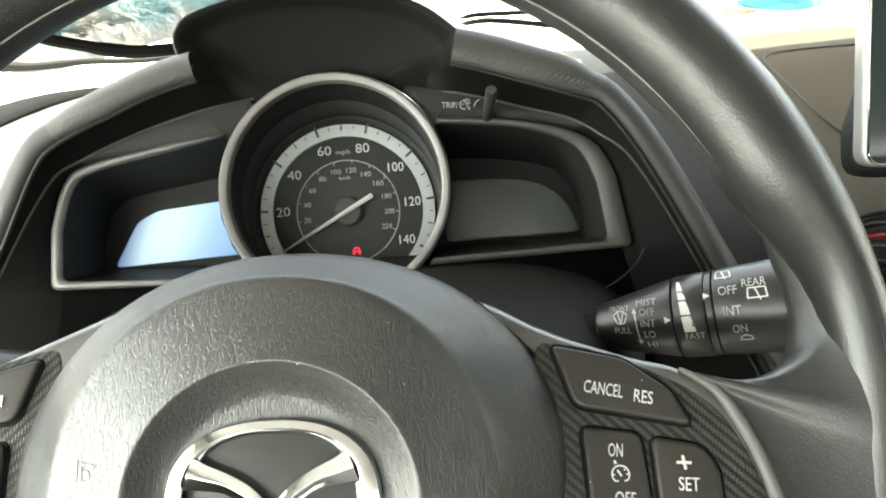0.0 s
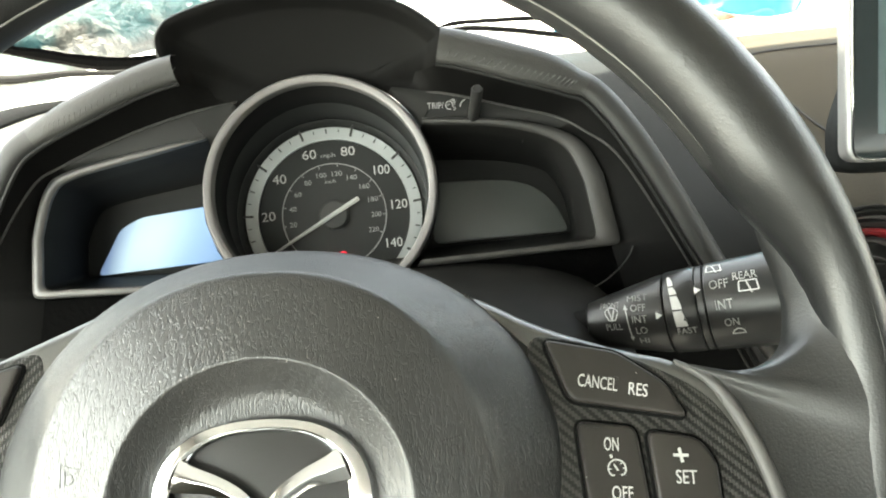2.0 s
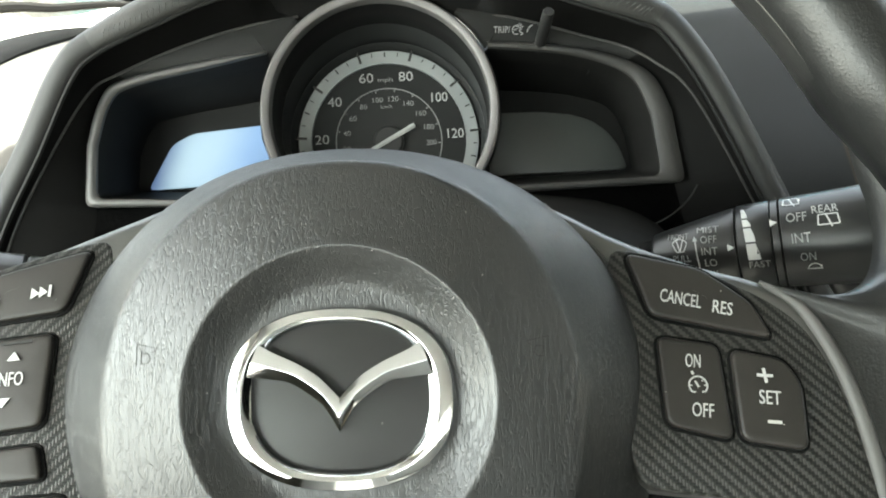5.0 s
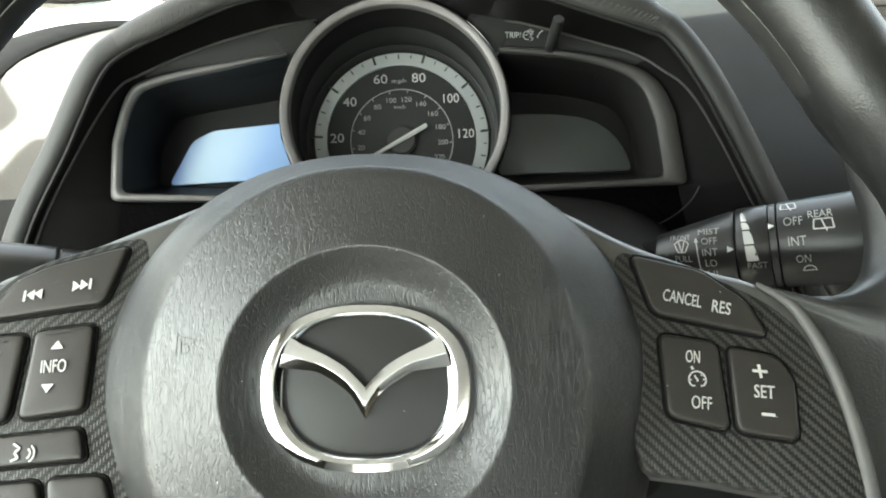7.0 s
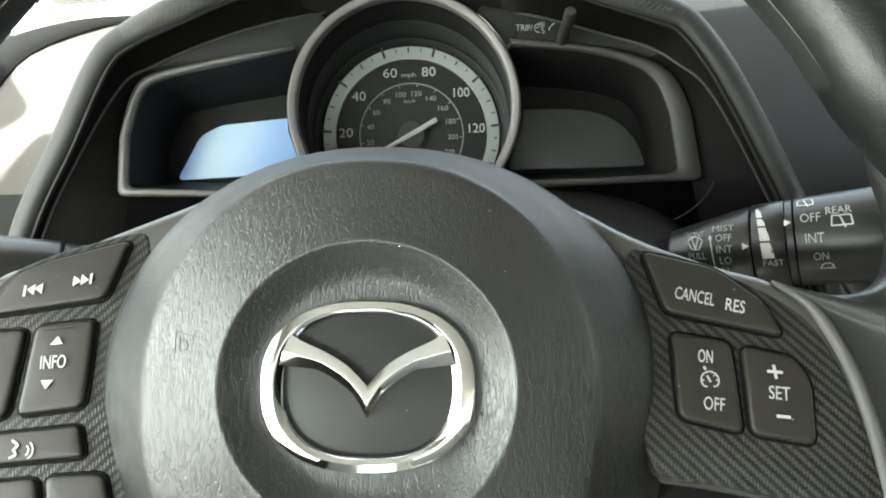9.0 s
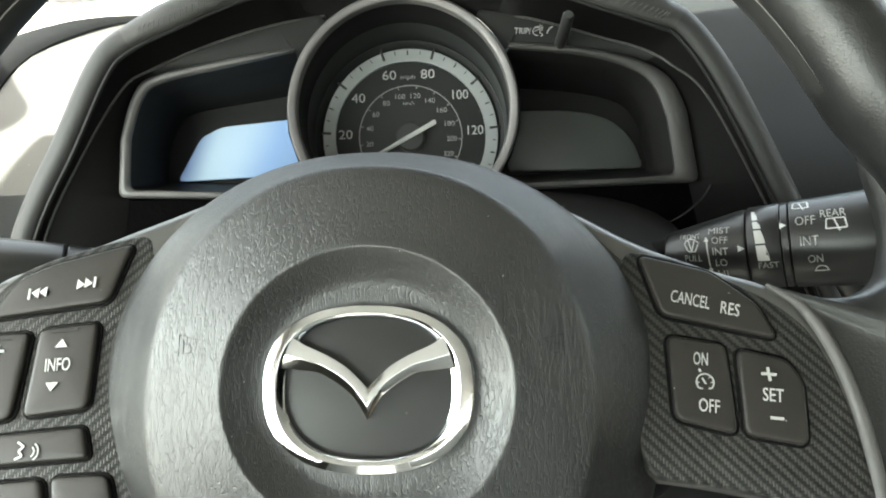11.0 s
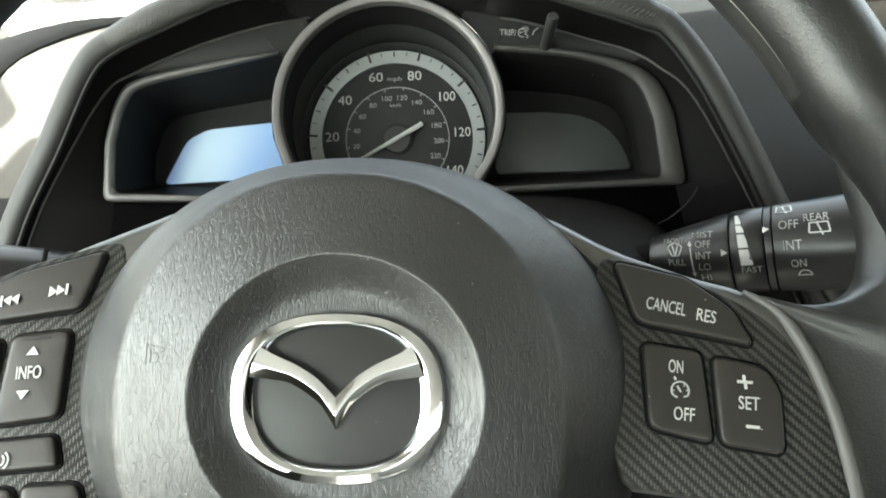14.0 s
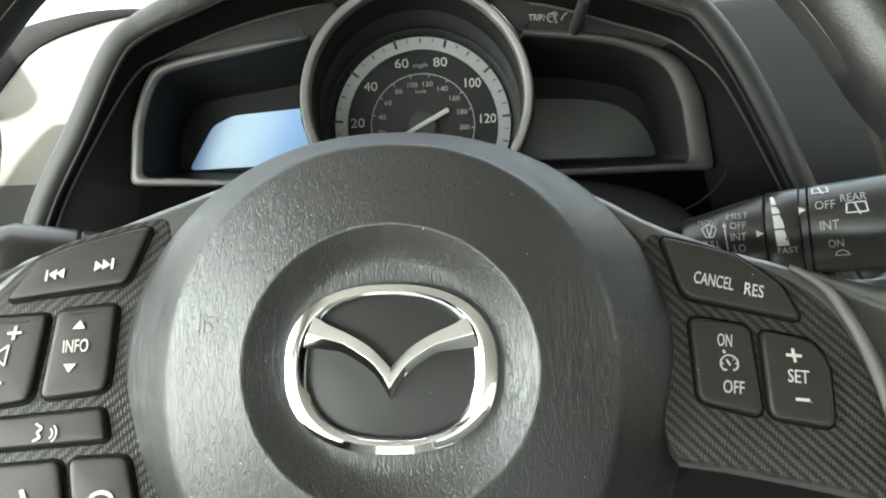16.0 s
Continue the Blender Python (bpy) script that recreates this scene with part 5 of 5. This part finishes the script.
VENT = pose(0.331, 0.47, 0.968, 90 - 20, 0, 0)


def vent(name, m, label, ring_mat):
    v = thing(name, m, label, "air vent", "round air vents")
    part("outer_ring", lathe([(0.0600, -0.02), (0.0600, 0.001), (0.0590, 0.003), (0.0580, 0.0012), (0.0570, 0.0028), (0.0558, 0.002), (0.0545, -0.003), (0.0540, -0.010)], 64, closed=True), M_PANEL, v)
    part("trim_ring", lathe([(0.0538, -0.008), (0.0536, 0.0002), (0.0530, 0.0010), (0.0524, 0.0002), (0.0520, -0.008)], 64, closed=True), M_SATIN, v, "thin silver ring")
    part("dark_ring", lathe([(0.0519, -0.006), (0.0495, -0.003), (0.0468, -0.006), (0.0464, -0.012)], 64, closed=True), M_BLACK, v)
    part("accent_ring", lathe([(0.0463, -0.010), (0.0458, -0.005), (0.0440, -0.0042), (0.0420, -0.008), (0.0416, -0.014)], 64, closed=True), ring_mat, v, "coloured accent ring")
    part("inner_ring", lathe([(0.0414, -0.014), (0.0405, -0.009), (0.0392, -0.010), (0.0388, -0.018)], 64, closed=True), M_BLACK, v)
    part("line_ring", lathe([(0.0387, -0.014), (0.0385, -0.0096), (0.0380, -0.0096), (0.0377, -0.016)], 64, closed=True), M_SATIN, v)
    part("core_ring", lathe([(0.0290, -0.02), (0.0287, -0.0105), (0.0281, -0.0105), (0.0277, -0.02)], 64, closed=True), M_SATIN, v)
    part("back", lathe([(0.0, -0.024), (0.046, -0.024)], 48), M_GAP, v)
    for i in range(-2, 3):
        h = math.sqrt(max(0.0, 0.0275 ** 2 - (i * 0.011) ** 2))
        part("slat", box(-h, i * 0.011 - 0.0008, -0.022, h, i * 0.011 + 0.0008, -0.012, 0.0003), M_GAP, v)
    part("tab", box(-0.004, -0.003, -0.014, 0.004, 0.003, -0.004, 0.001), M_BLACK, v, "small black tab")
    return v


vent("air_vent", VENT, "round black air vent with a red accent ring", M_RING_RED)
vent("air_vent", pose(-0.356, 0.528, 1.046, 90 - 40, 0, 0), "round air vent with a silver ring at the dashboard's end", M_CHROME)
